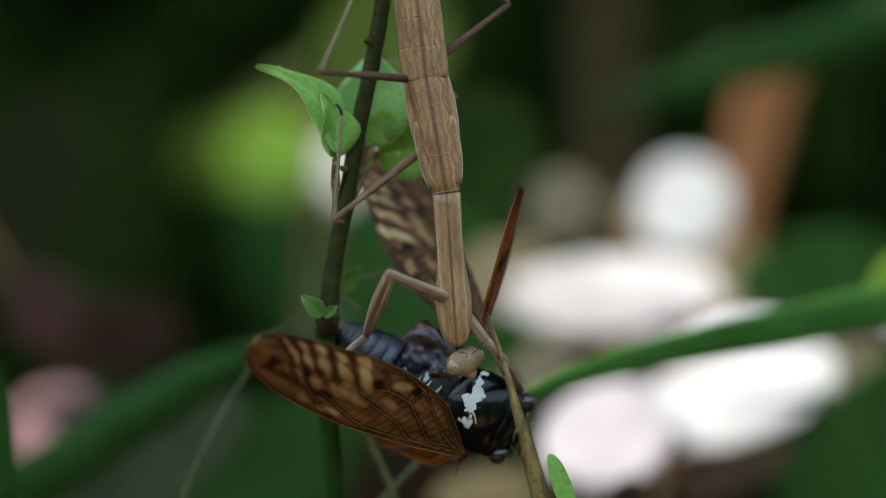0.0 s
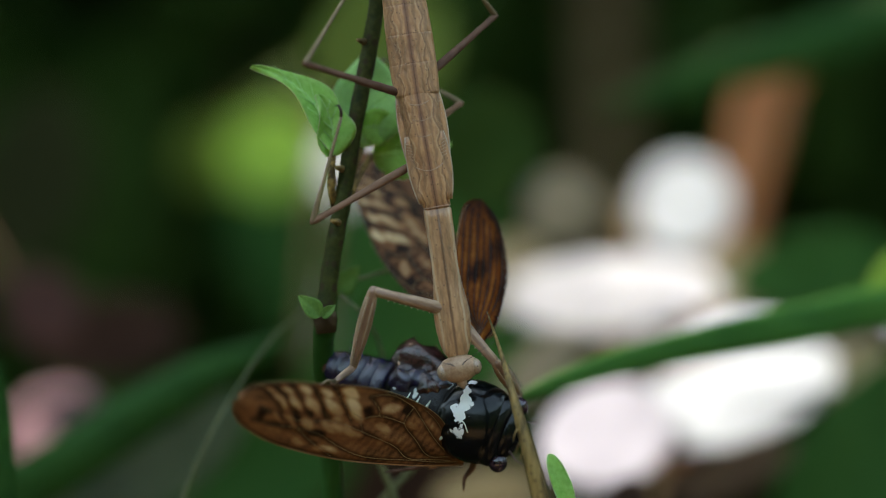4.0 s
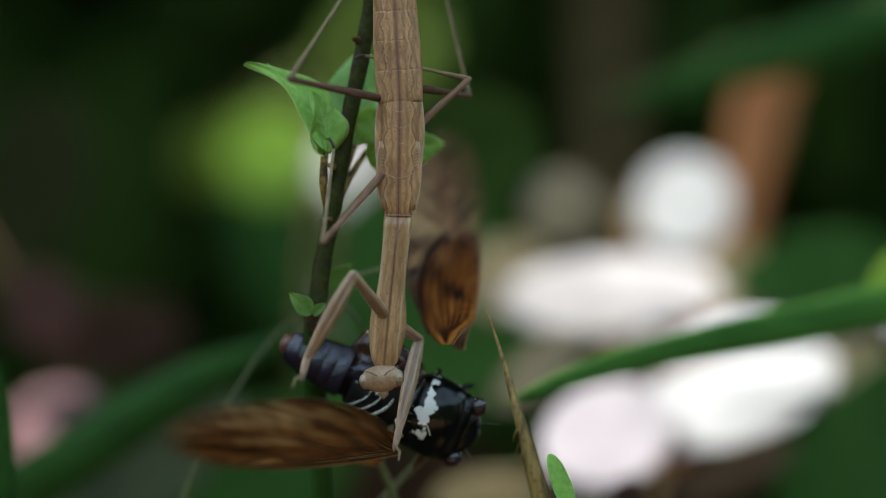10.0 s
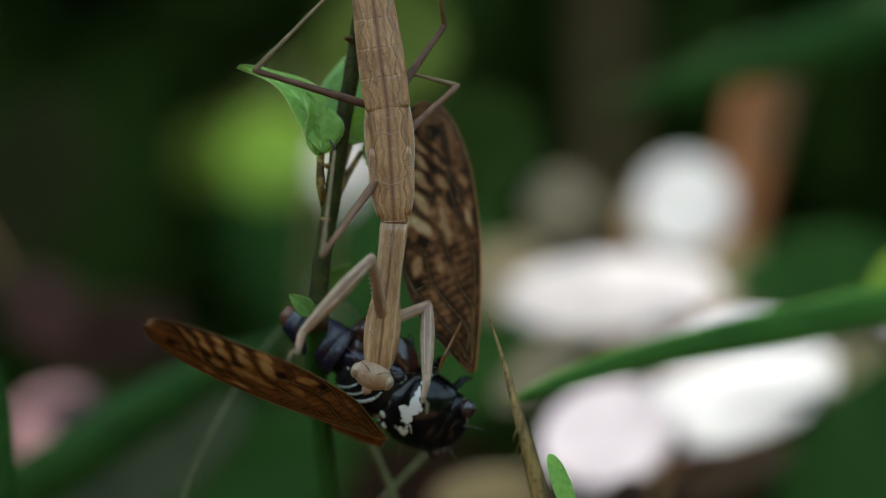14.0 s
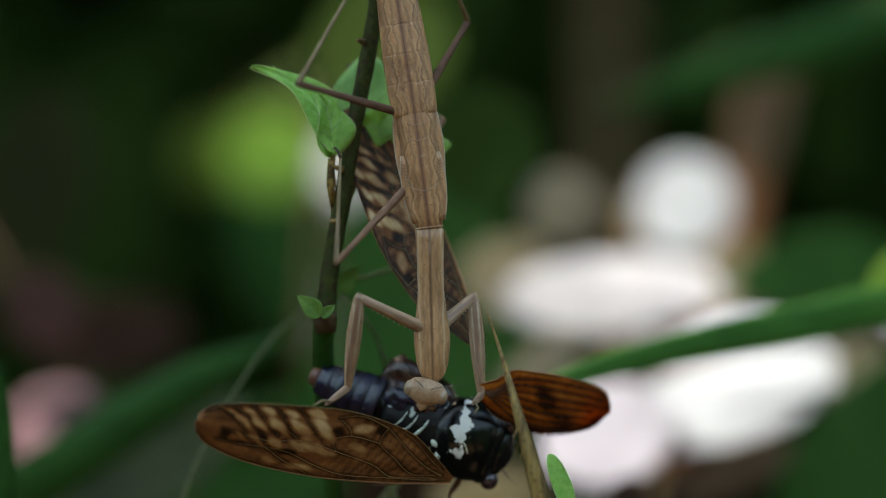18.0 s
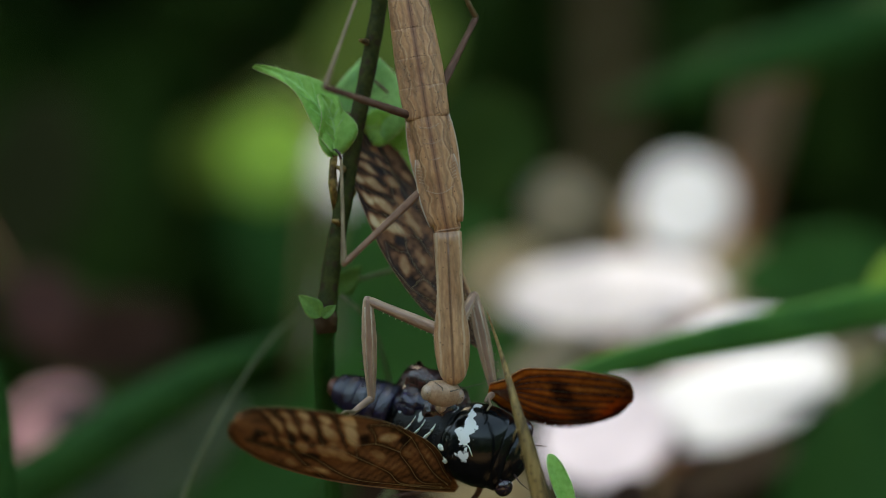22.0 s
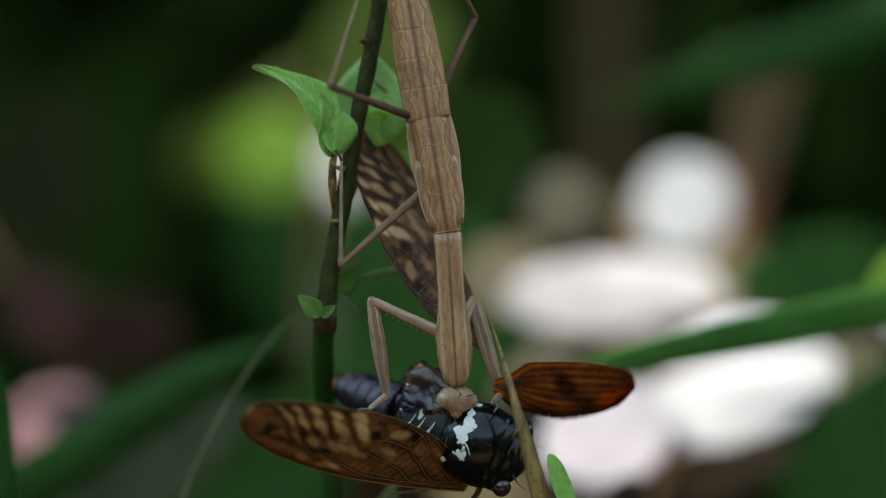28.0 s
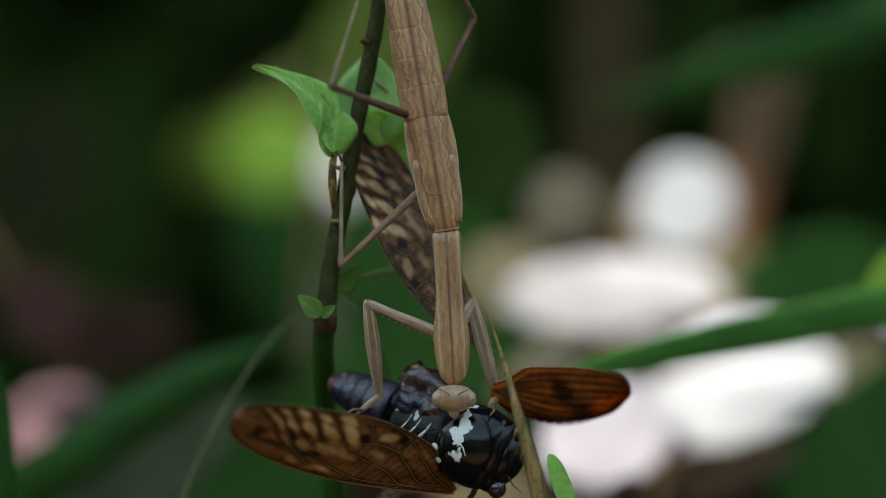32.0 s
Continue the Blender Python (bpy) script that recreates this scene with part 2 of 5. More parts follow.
# whitish leaf colours imitate overexposed sunlight; the grey one is its dimmer copy
PALE_GLARE = material("pale_glare", (0.34, 0.35, 0.412), (0.47, 0.48, 0.56), 30, 0.6, 0.3, 6, glow=0.6, spec=0.2)
WHITE_GLARE = material("white_glare", (0.415, 0.42, 0.515), (0.565, 0.57, 0.69), 30, 0.6, 0.3, 6, glow=0.6, spec=0.2)
CREAM_GLARE = material("cream_glare", (0.375, 0.395, 0.465), (0.51, 0.54, 0.635), 30, 0.6, 0.3, 6, glow=0.6, spec=0.2)
GREY_GLARE = material("grey_glare", (0.18, 0.173, 0.148), (0.28, 0.27, 0.235), 30, 0.6, 0.3, 6, glow=0.5, spec=0.15)
# dim olive copy of the sunlit green, for leaves out of the sun
UNLIT_LEAF = material("unlit_leaf_olive", (0.085, 0.12, 0.026), (0.14, 0.185, 0.045), 30, 0.6, 0.3, 6, glow=0.2, spec=0.1)
# the olive tone darkened again, its dimness put into the colour
DIM_OLIVE_LEAF = material("dim_olive_leaf", (0.025, 0.028, 0.010), (0.044, 0.048, 0.018), 30, 0.7, 0.3, 6, glow=0.2, spec=0.08)
DEAD_LEAF = material("dead_leaf_brown", (0.018, 0.010, 0.008), (0.056, 0.030, 0.022), 18, 0.8, 0.4, 6, glow=0.1, spec=0.08)
MAROON_LEAF = material("dead_leaf_maroon", (0.075, 0.040, 0.036), (0.125, 0.072, 0.066), 18, 0.8, 0.4, 6, glow=0.3, spec=0.08)
RUST_LEAF = material("dead_leaf_rust", (0.13, 0.082, 0.055), (0.23, 0.15, 0.105), 18, 0.8, 0.4, 6, glow=0.5, spec=0.1)
PINK_LEAF = material("dry_leaf_pinkish", (0.26, 0.20, 0.240), (0.41, 0.325, 0.40), 25, 0.7, 0.4, 6, glow=0.5, spec=0.1)
CANE = material("withered_leaf_pinkish", (0.235, 0.142, 0.090), (0.35, 0.228, 0.152), 60, 0.6, 0.4, 6, (1, 1, 0.15), glow=0.6, spec=0.1)
SAPLING = material("sapling_bark", (0.060, 0.038, 0.018), (0.125, 0.083, 0.042), 22, 0.8, 0.8, 6, (1, 1, 0.25), spec=0.1)
# BLADE at about twice its tone, to show a blade in stronger light
LIT_BLADE = material("blade_lit_green", (0.028, 0.105, 0.019), (0.060, 0.170, 0.034), 40, 0.55, 0.3, 6, (0.3, 1, 1), glow=0.25, spec=0.15)
DULL_LEAF = material("dull_grey_green_leaf", (0.095, 0.145, 0.105), (0.17, 0.235, 0.18), 30, 0.5, 0.3, 6, glow=0.2, spec=0.3)
BARK = material("bark", (0.035, 0.022, 0.012), (0.10, 0.065, 0.035), 22, 0.85, 0.8, 6, (1, 1, 0.25), spec=0.1)
SOIL = material("forest_floor", (0.03, 0.02, 0.012), (0.11, 0.075, 0.05), 3.0, 0.9, 0.6, 8, spec=0.1)
GRASS = material("dry_grass_stem", (0.07, 0.085, 0.035), (0.15, 0.165, 0.08), 150, 0.55, 0.3, 5, spec=0.2)


# ---- building helpers ----
def mesh_of(name, bm, mat, smooth=True):
    bmesh.ops.recalc_face_normals(bm, faces=bm.faces)
    me = bpy.data.meshes.new(name)
    bm.to_mesh(me)
    bm.free()
    me.materials.append(mat)
    if smooth:
        me.shade_smooth()
    return me


def part(name, bm, mat, parent=None, label="", m=None):
    ob = new(name, mesh_of(name, bm, mat))
    if parent is not None:
        ob.parent = parent
    if m is not None:
        ob.matrix_basis = m
    return tagged(ob, label)


def loft(sections, n=18, square=1.0, bm=None):
    """A closed body along x through ellipses (x, y, z, half width, half height), in millimetres."""
    bm = bm or bmesh.new()
    rings = []
    for x, y, z, ry, rz in sections:
        ring = []
        for i in range(n):
            a = 2 * math.pi * i / n
            c, s = math.cos(a), math.sin(a)
            c = math.copysign(abs(c) ** square, c)
            s = math.copysign(abs(s) ** square, s)
            ring.append(bm.verts.new((x * MM, (y + ry * c) * MM, (z + rz * s) * MM)))
        rings.append(ring)
    for a, b in zip(rings, rings[1:]):
        for i in range(n):
            bm.faces.new((a[i], a[(i + 1) % n], b[(i + 1) % n], b[i]))
    bm.faces.new(rings[0][::-1])
    bm.faces.new(rings[-1])
    return bm


def tube(points, radii, n=10, bm=None):
    """A round tube through places in metres with radii in metres."""
    bm = bm or bmesh.new()
    pts = [Vector(p) for p in points]
    rings = []
    up = Vector((0, 1, 0))
    for i, p in enumerate(pts):
        d = (pts[min(i + 1, len(pts) - 1)] - pts[max(i - 1, 0)]).normalized()
        if abs(d.dot(up)) > 0.95:
            up = Vector((1, 0, 0))
        a = d.cross(up).normalized()
        b = a.cross(d).normalized()
        r = radii[i] if isinstance(radii, (list, tuple)) else radii
        rings.append([bm.verts.new(p + (a * math.cos(t) + b * math.sin(t)) * r) for t in (2 * math.pi * k / n for k in range(n))])
    for a, b in zip(rings, rings[1:]):
        for i in range(n):
            bm.faces.new((a[i], a[(i + 1) % n], b[(i + 1) % n], b[i]))
    bm.faces.new(rings[0][::-1])
    bm.faces.new(rings[-1])
    return bm


def spline(points, steps=6, even=False):
    """A smooth line through places (tuples of any length), paced by their distances unless even."""
    pts = [np.array(p, float) for p in points]
    n = len(pts)
    ch = [1.0 if even else max(float(np.linalg.norm((q - p)[:3])), 1e-9) for p, q in zip(pts, pts[1:])]
    tan = []
    for i in range(n):
        if i == 0:
            tan.append((pts[1] - pts[0]) / ch[0])
        elif i == n - 1:
            tan.append((pts[-1] - pts[-2]) / ch[-1])
        else:
            a, b = (pts[i] - pts[i - 1]) / ch[i - 1], (pts[i + 1] - pts[i]) / ch[i]
            tan.append((a * ch[i] + b * ch[i - 1]) / (ch[i] + ch[i - 1]))
    out = []
    for i in range(n - 1):
        for k in range(steps):
            t = k / steps
            h = ch[i]
            out.append((2 * t ** 3 - 3 * t * t + 1) * pts[i] + (t ** 3 - 2 * t * t + t) * h * tan[i] + (3 * t * t - 2 * t ** 3) * pts[i + 1] + (t ** 3 - t * t) * h * tan[i + 1])
    out.append(pts[-1])
    return out


def ball(rx, ry, rz, centre=(0, 0, 0), u=16, v=10, bm=None):
    bm = bm or bmesh.new()
    m = Matrix.Translation(Vector(centre) * MM) @ Matrix.Diagonal((rx * MM, ry * MM, rz * MM, 1))
    bmesh.ops.create_uvsphere(bm, u_segments=u, v_segments=v, radius=1, matrix=m)
    return bm


def limb(a, b, length, d=0.0, sign=-1, face=0.0):
    """The pose of a part that runs along its own x from a towards b (plan units), length mm long; where the plan
    shows it shorter it leans in depth, sign -1 towards the eye. Its z faces the eye, turned by face degrees."""
    start = P(a[0], a[1], d)
    full = length * MM
    lean = 0.0
    for _ in range(6):
        v = P(b[0], b[1], d + lean) - start
        flat = math.hypot(v.x, v.z)
        lean = sign * math.sqrt(full * full - flat * flat) if flat < full else 0.0
        v.y = lean
    x = v.normalized()
    z = Vector((0, -1, 0))
    z = (z - x * z.dot(x))
    if z.length < 0.05:
        z = Vector((0, 0, 1)) - x * x.z
    z.normalize()
    y = z.cross(x)
    m = Matrix((x, y, z)).transposed().to_4x4()
    m.translation = start
    return m @ pose(0, 0, 0, face, 0, 0)


# ---- ground ----
def ground():
    bm = bmesh.new()
    bmesh.ops.create_grid(bm, x_segments=60, y_segments=60, size=1)
    for v in bm.verts:
        r = max(abs(v.co.x), abs(v.co.y))
        k = 6 * r if r < 0.5 else 3 + (r - 0.5) ** 2 * 3000
        v.co *= k / max(r, 1e-6)
        if k < 40:
            v.co.z = 0.05 * noise.noise(v.co * 0.8) - 0.02
    ob = part("ground", bm, SOIL)
    return tagged(ob, "brown leaf-littered forest floor", "ground", kind="structure")


ground()


# ---- foliage ----
def leaf_bm(length, width, fold=0.25, droop=0.15, teeth=0.0, nu=12, nv=3, point=1.0, bm=None, wave=0.0, thick=0.0002, disc=False):
    """A pointed leaf along x with a sunk midrib, both faces and an edge."""
    bm = bm or bmesh.new()
    layers = []
    for side in (1, -1):
        rows = []
        for i in range(nu + 1):
            u = i / nu
            w = width * 0.5 * math.sin(math.pi * u ** 0.75) ** (0.8 * point) * (1 - 0.25 * u) * 1.15 + width * 0.01
            if disc:
                w = width * 0.5 * math.sqrt(max(0.0, 1 - (2 * u - 1) ** 2)) + width * 0.004
            if teeth:
                w *= 1 + teeth * (1 if i % 2 else -1)
            row = []
            for j in range(-nv, nv + 1):
                v = j / nv
                z = fold * abs(v) * w - droop * length * u * u + wave * width * math.sin(9 * u + 2 * v) * abs(v)
                row.append(bm.verts.new((length * u, v * w, z + side * thick * 0.5)))
            rows.append(row)
        layers.append(rows)
    for k, rows in enumerate(layers):
        for a, b in zip(rows, rows[1:]):
            for j in range(2 * nv):
                f = (a[j], a[j + 1], b[j + 1], b[j])
                bm.faces.new(f if k == 0 else f[::-1])
    t, b = layers
    for i in range(nu):
        for j in (0, 2 * nv):
            bm.faces.new((t[i][j], t[i + 1][j], b[i + 1][j], b[i][j]))
    for i in (0, nu):
        for j in range(2 * nv):
            bm.faces.new((t[i][j], t[i][j + 1], b[i][j + 1], b[i][j]))
    return bm


def blade(name, label, points, mat, category="leaf", fold=0.25):
    """A long arching leaf through (across, down, depth, width) in plan units, rooted in the ground."""
    pts = spline(points, 8)
    places = [P(p[0], p[1], p[2]) for p in pts]
    wid = [p[3] * 1e-4 * (0.5 + p[2]) / 0.5 for p in pts]
    base = places[0].copy()
    bm = bmesh.new()
    n = len(places)
    rows = []
    for i in range(n):
        d = (places[min(i + 1, n - 1)] - places[max(i - 1, 0)]).normalized()
        side = d.cross(Vector((0, 1, 0)))
        side = (side.normalized() if side.length > 0.05 else Vector((1, 0, 0)))
        nor = side.cross(d).normalized()
        row = []
        for off in (0.0003, -0.0003):
            for v in (-1, -0.5, 0, 0.5, 1):
                row.append(bm.verts.new(places[i] - base + side * v * wid[i] * 0.5 + nor * (off + fold * abs(v) * wid[i] * 0.5)))
        rows.append(row)
    for a, b in zip(rows, rows[1:]):
        for j in range(4):
            bm.faces.new((a[j], a[j + 1], b[j + 1], b[j]))
            bm.faces.new((a[j + 5], b[j + 5], b[j + 6], a[j + 6]))
        bm.faces.new((a[0], b[0], b[5], a[5]))
        bm.faces.new((a[4], a[9], b[9], b[4]))
    ob = part(name, bm, mat)
    ob.location = base
    part("midrib", tube([p - base - Vector((0, 0.0004, 0)) for p in places], [max(0.0002, w * 0.045) for w in wid], 6), mat, ob)
    return tagged(ob, label, category)


def cane(name, label, points, mat, category, knots=0):
    """A stem through (across, down, depth, width), in plan units."""
    pts = spline(points, 8)
    places = [P(p[0], p[1], p[2]) for p in pts]
    base = places[0].copy()
    r = [p[3] * 0.5e-4 * (0.5 + p[2]) / 0.5 for p in pts]
    if knots:
        r = [max(q, 0.001) for q in r]
    if knots:
        ob = new(name)
        for i in range(0, len(places) - 1, knots):
            seg = places[i:i + knots + 1]
            if len(seg) > 1:
                part("internode", tube([p - base for p in seg], r[i:i + knots + 1], 16), mat, ob)
                part("joint", tube([seg[0].lerp(seg[1], t) - base for t in (0, 0.02, 0.04)], [r[i] * 1.02, r[i] * 1.12, r[i] * 1.02], 16), mat, ob)
    else:
        ob = part(name, tube([p - base for p in places], r, 12), mat)
    ob.location = base
    return tagged(ob, label, category)


def down(d):
    """How far down the plan the ground lies at depth d."""
    return 441 + 1.0 / ((0.5 + d) / 0.5 * 1e-4)


# spots chosen to be sunlit; foliage across their rays is left out
FLECKS = []


def shrub(name, label, base, d, leaves, stalk=0.004, group=""):
    """A slender shrub: a stem from the ground and broad leaves (material, across, down, depth, length, width, angle, tilt, sunlit)."""
    root = new(name)
    foot = P(base, down(d), d)
    root.location = foot
    tagged(root, label, "shrub", group)
    top = min(l[2] for l in leaves)
    tip = P(base + 6, top, d)
    axis = [foot.lerp(tip, k / 8) + Vector((0.006 * math.sin(k * 1.7), 0.004 * math.cos(k * 2.1), 0)) for k in range(9)]
    axis[0] = foot
    part("stem", tube([p - foot for p in axis], [stalk * (1 - 0.07 * k) for k in range(9)], 10), BARK, root)
    for mat, x, y, dd, ln, wd, ang, tilt, lit in leaves:
        s = (0.5 + dd) / 0.5 * 1e-4
        m = pose(0, 0, 0, 90 - tilt, 0, 0) @ pose(0, 0, 0, 0, 0, ang)
        c = P(x, y, dd)
        m.translation = c - m.to_3x3() @ Vector((ln * s * 0.5, 0, 0))
        bm = leaf_bm(ln * s, wd * s, 0.08, 0.03, nu=24, nv=5, disc=wd > 0.33 * ln)
        bm.transform(m)
        near = min(axis, key=lambda p: (p - m.translation).length + abs(p.z - m.translation.z + 0.02))
        tube([near, near.lerp(m.translation, 0.5) + Vector((0, 0, 0.004)), m.translation], 0.0004, 6, bm)
        bm.transform(Matrix.Translation(-foot))
        part("leaf", bm, mat, root)
        if lit:
            FLECKS.append((c, lit * s))
    return root


# whitish leaves put where blurred patches of light lie
shrub("glare_shrub", "slender shrub whose whitish leaves stand for blurred patches of sunlight", 1155, 0.26, [
    (PALE_GLARE, 1085, 520, 0.25, 390, 150, 2, -25, 215),
    (GREY_GLARE, 1300, 500, 0.31, 280, 120, 6, -20, 100),
    (GREY_GLARE, 890, 490, 0.27, 170, 140, 20, -20, 0),
    (WHITE_GLARE, 1072, 770, 0.17, 262, 225, 70, -42, 235),
    (CREAM_GLARE, 1292, 703, 0.20, 405, 216, 25, -42, 240),
    (GREY_GLARE, 1500, 638, 0.21, 150, 150, 28, -30, 140),
    (GREY_GLARE, 870, 880, 0.19, 210, 140, 10, -42, 150),
    (GREY_GLARE, 955, 650, 0.20, 200, 80, 42, -10, 0),
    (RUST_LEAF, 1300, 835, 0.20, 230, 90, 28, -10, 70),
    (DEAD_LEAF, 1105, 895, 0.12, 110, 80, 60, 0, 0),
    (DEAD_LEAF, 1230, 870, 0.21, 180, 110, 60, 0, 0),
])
# round leaves made up to draw out-of-focus light discs
shrub("glare_disc_shrub", "added slim shrub whose round leaves stand for out-of-focus spots of light", 1085, 0.32, [
    (CREAM_GLARE, 1212, 362, 0.30, 176, 176, 80, -15, 100),
    (GREY_GLARE, 994, 366, 0.24, 135, 135, 85, -10, 30),
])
# light and dark leaf tones imitate how sun and shade fall on this shrub
shrub("green_shrub", "green shrub with one yellow-green leaf, coloured brighter for sunlight", 560, 0.5, [
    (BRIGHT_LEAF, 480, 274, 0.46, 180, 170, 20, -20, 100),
    (UNLIT_LEAF, 372, 280, 0.48, 130, 130, 20, -20, 0),
    (PALE_GLARE, 630, 290, 0.42, 150, 130, 80, -15, 60),
    (UNLIT_LEAF, 680, 85, 0.27, 260, 240, 30, -10, 0),
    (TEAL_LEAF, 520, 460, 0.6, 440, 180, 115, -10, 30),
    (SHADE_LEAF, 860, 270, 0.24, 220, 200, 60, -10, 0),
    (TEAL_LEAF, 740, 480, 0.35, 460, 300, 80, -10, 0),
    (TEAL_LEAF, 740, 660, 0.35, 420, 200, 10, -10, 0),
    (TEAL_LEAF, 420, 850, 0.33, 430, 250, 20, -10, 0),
    (DEAD_LEAF, 690, 860, 0.34, 420, 150, 5, -20, 0),
])
shrub("dry_shrub", "withered shrub with pinkish dry leaves", -130, 0.35, [
    (PINK_LEAF, 98, 752, 0.25, 208, 165, 55, -42, 120),
    (DIM_OLIVE_LEAF, 60, 320, 0.5, 330, 210, 75, -10, 0),
    (MAROON_LEAF, 76, 545, 0.26, 145, 140, 80, -10, 0),
    (DEAD_LEAF, 200, 600, 0.3, 260, 150, 10, -10, 0),
    (DULL_LEAF, 240, 815, 0.16, 450, 210, 33, -30, 0),
])
shrub("broad_shrub", "shrub with broad dull green leaves", 1620, 0.3, [
    (TEAL_LEAF, 1520, 815, 0.2, 440, 220, 55, -10, 0),
    (TEAL_LEAF, 1440, 480, 0.28, 300, 140, 10, -10, 0),
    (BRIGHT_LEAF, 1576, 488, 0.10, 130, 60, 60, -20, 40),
])

# long grass leaves and canes
blade("grass_leaf", "long dark green grass leaf arching across the thicket",
      [(2300, down(0.12), 0.12, 40), (2150, 2500, 0.12, 60), (1900, 700, 0.11, 100), (1600, 543, 0.09, 74), (1400, 576, 0.075, 70), (1200, 617, 0.065, 53), (1050, 655, 0.055, 38), (940, 695, 0.05, 20), (900, 712, 0.05, 4)], LIT_BLADE, fold=0.06)
# white strip added for the sunlit upper edge of the blade before it
blade("grass_leaf", "narrow white strip standing for the sunlit edge of the grass leaf",
      [(2200, down(0.16), 0.16, 30), (2000, 2400, 0.16, 40), (1720, 640, 0.13, 30), (1500, 560, 0.115, 12), (1370, 552, 0.105, 12), (1300, 561, 0.10, 32), (1230, 584, 0.10, 24), (1180, 602, 0.10, 4)], WHITE_GLARE, fold=0.4)
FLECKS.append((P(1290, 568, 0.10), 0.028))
blade("grass_leaf", "long dark green grass leaf arching across the thicket",
      [(2600, down(0.24), 0.24, 50), (2400, 1500, 0.24, 80), (2000, 60, 0.24, 100), (1700, 8, 0.24, 100), (1450, 76, 0.24, 90), (1280, 122, 0.24, 70), (1150, 165, 0.24, 40), (1060, 195, 0.24, 5)], BLADE, fold=0.1)
blade("grass_leaf", "green grass leaf leaning over brown litter",
      [(-900, down(0.15), 0.15, 60), (-500, 1800, 0.15, 80), (-120, 975, 0.14, 100), (100, 830, 0.13, 104), (250, 732, 0.13, 98), (370, 664, 0.13, 76), (520, 592, 0.13, 6)], BLADE)
blade("grass_leaf", "narrow green grass leaf standing upright",
      [(-60, down(0.05), 0.05, 60), (-40, 2500, 0.05, 70), (-25, 1000, 0.05, 84), (-12, 800, 0.05, 74), (-8, 700, 0.05, 46), (-2, 640, 0.05, 4)], BLADE)
blade("withered_leaf", "long leaning withered pinkish-brown reed leaf lit by the sun",
      [(700, down(0.34), 0.34, 60), (1080, 1500, 0.34, 90), (1268, 560, 0.34, 84), (1308, 360, 0.34, 92), (1350, 180, 0.34, 106), (1359, 136, 0.34, 108), (1364, 116, 0.34, 96), (1365, 110, 0.34, 24)], CANE, "leaf", 0.1)
FLECKS.append((P(1312, 300, 0.34), 0.030))
cane("sapling_trunk", "dim brown sapling trunk in shade", [(1090, down(1.0), 1.0, 100), (1086, 800, 1.0, 88), (1075, 200, 1.0, 84), (1070, -2500, 1.0, 74)], SAPLING, "trunk", 6)
cane("twig", "olive-brown bare twig with a worn tip", [(1040, down(-0.012), -0.012, 46), (1010, 1500, -0.012, 44), (958, 890, -0.012, 31), (933, 790, -0.012, 24), (908, 700, -0.010, 15), (888, 630, -0.006, 8), (870, 575, 0.0, 4), (862, 552, 0.004, 2)], TWIG, "twig")
twig = scene.objects["twig"]
for x, y, dx, dy in ((921, 752, -13, 30), (927, 772, -15, 34), (931, 790, -10, 24), (950, 858, 14, -16)):
    a, b = P(x, y, -0.012) - twig.location, P(x + dx, y + dy, -0.0125) - twig.location
    part("hair", tube([a, a.lerp(b, 0.5) + Vector((-0.0003, 0, 0)), b], [0.00016, 0.00012, 0.00004], 5), TWIG, twig)
cane("grass_stalk", "thin pale bent grass stem", [(200, down(0.03), 0.03, 20), (270, 1100, 0.03, 12), (325, 882, 0.03, 9), (375, 765, 0.032, 8), (430, 670, 0.036, 6), (490, 590, 0.045, 5), (525, 558, 0.05, 3)], GRASS, "grass")
cane("grass_stalk", "thin pale grass stem behind the prey", [(800, down(0.03), 0.03, 20), (720, 960, 0.03, 16), (690, 860, 0.03, 13), (655, 780, 0.03, 11), (640, 720, 0.03, 8)], GRASS, "grass")
cane("grass_stalk", "thin pale grass stem behind the prey", [(560, down(0.035), 0.035, 20), (640, 930, 0.035, 14), (700, 860, 0.035, 12), (760, 800, 0.035, 10), (810, 760, 0.035, 6)], GRASS, "grass")

small = new("seedling")
small.location = P(1020, down(0.0), 0.0)
tagged(small, "seedling with one upright light green leaf", "seedling")
part("stem", tube([P(1020, down(0.0), 0) - small.location, P(1030, 1300, 0) - small.location, P(1012, 900, 0) - small.location], [0.0016, 0.0012, 0.0007], 8), STEM, small)
bm = leaf_bm(0.0117, 0.0036, 0.3, 0.04, nu=22, nv=4, wave=0.05, disc=True)
bm.transform(Matrix.Translation(P(1012, 915, 0) - small.location) @ pose(0, 0, 0, 90, 0, 0) @ pose(0, 0, 0, 0, 0, 109) @ pose(0, 0, 0, 25, 0, 0))
seed_leaf = part("leaf", bm, LEAF, small)
m = Matrix.Translation(P(1012, 915, 0) - small.location) @ pose(0, 0, 0, 90, 0, 0) @ pose(0, 0, 0, 0, 0, 109) @ pose(0, 0, 0, 25, 0, 0)
rim = tube([(0.00585 - 0.00585 * math.cos(a), 0.0018 * math.sin(a), 0.3 * 0.0018 * abs(math.sin(a)) - 0.04 * 0.0117 * (0.5 - 0.5 * math.cos(a)) ** 2) for a in np.linspace(0.02, 6.26, 40)], 0.00014, 5)
rim.transform(m)
part("leaf_rim", rim, LEAF_RIB, seed_leaf, "pale rim")


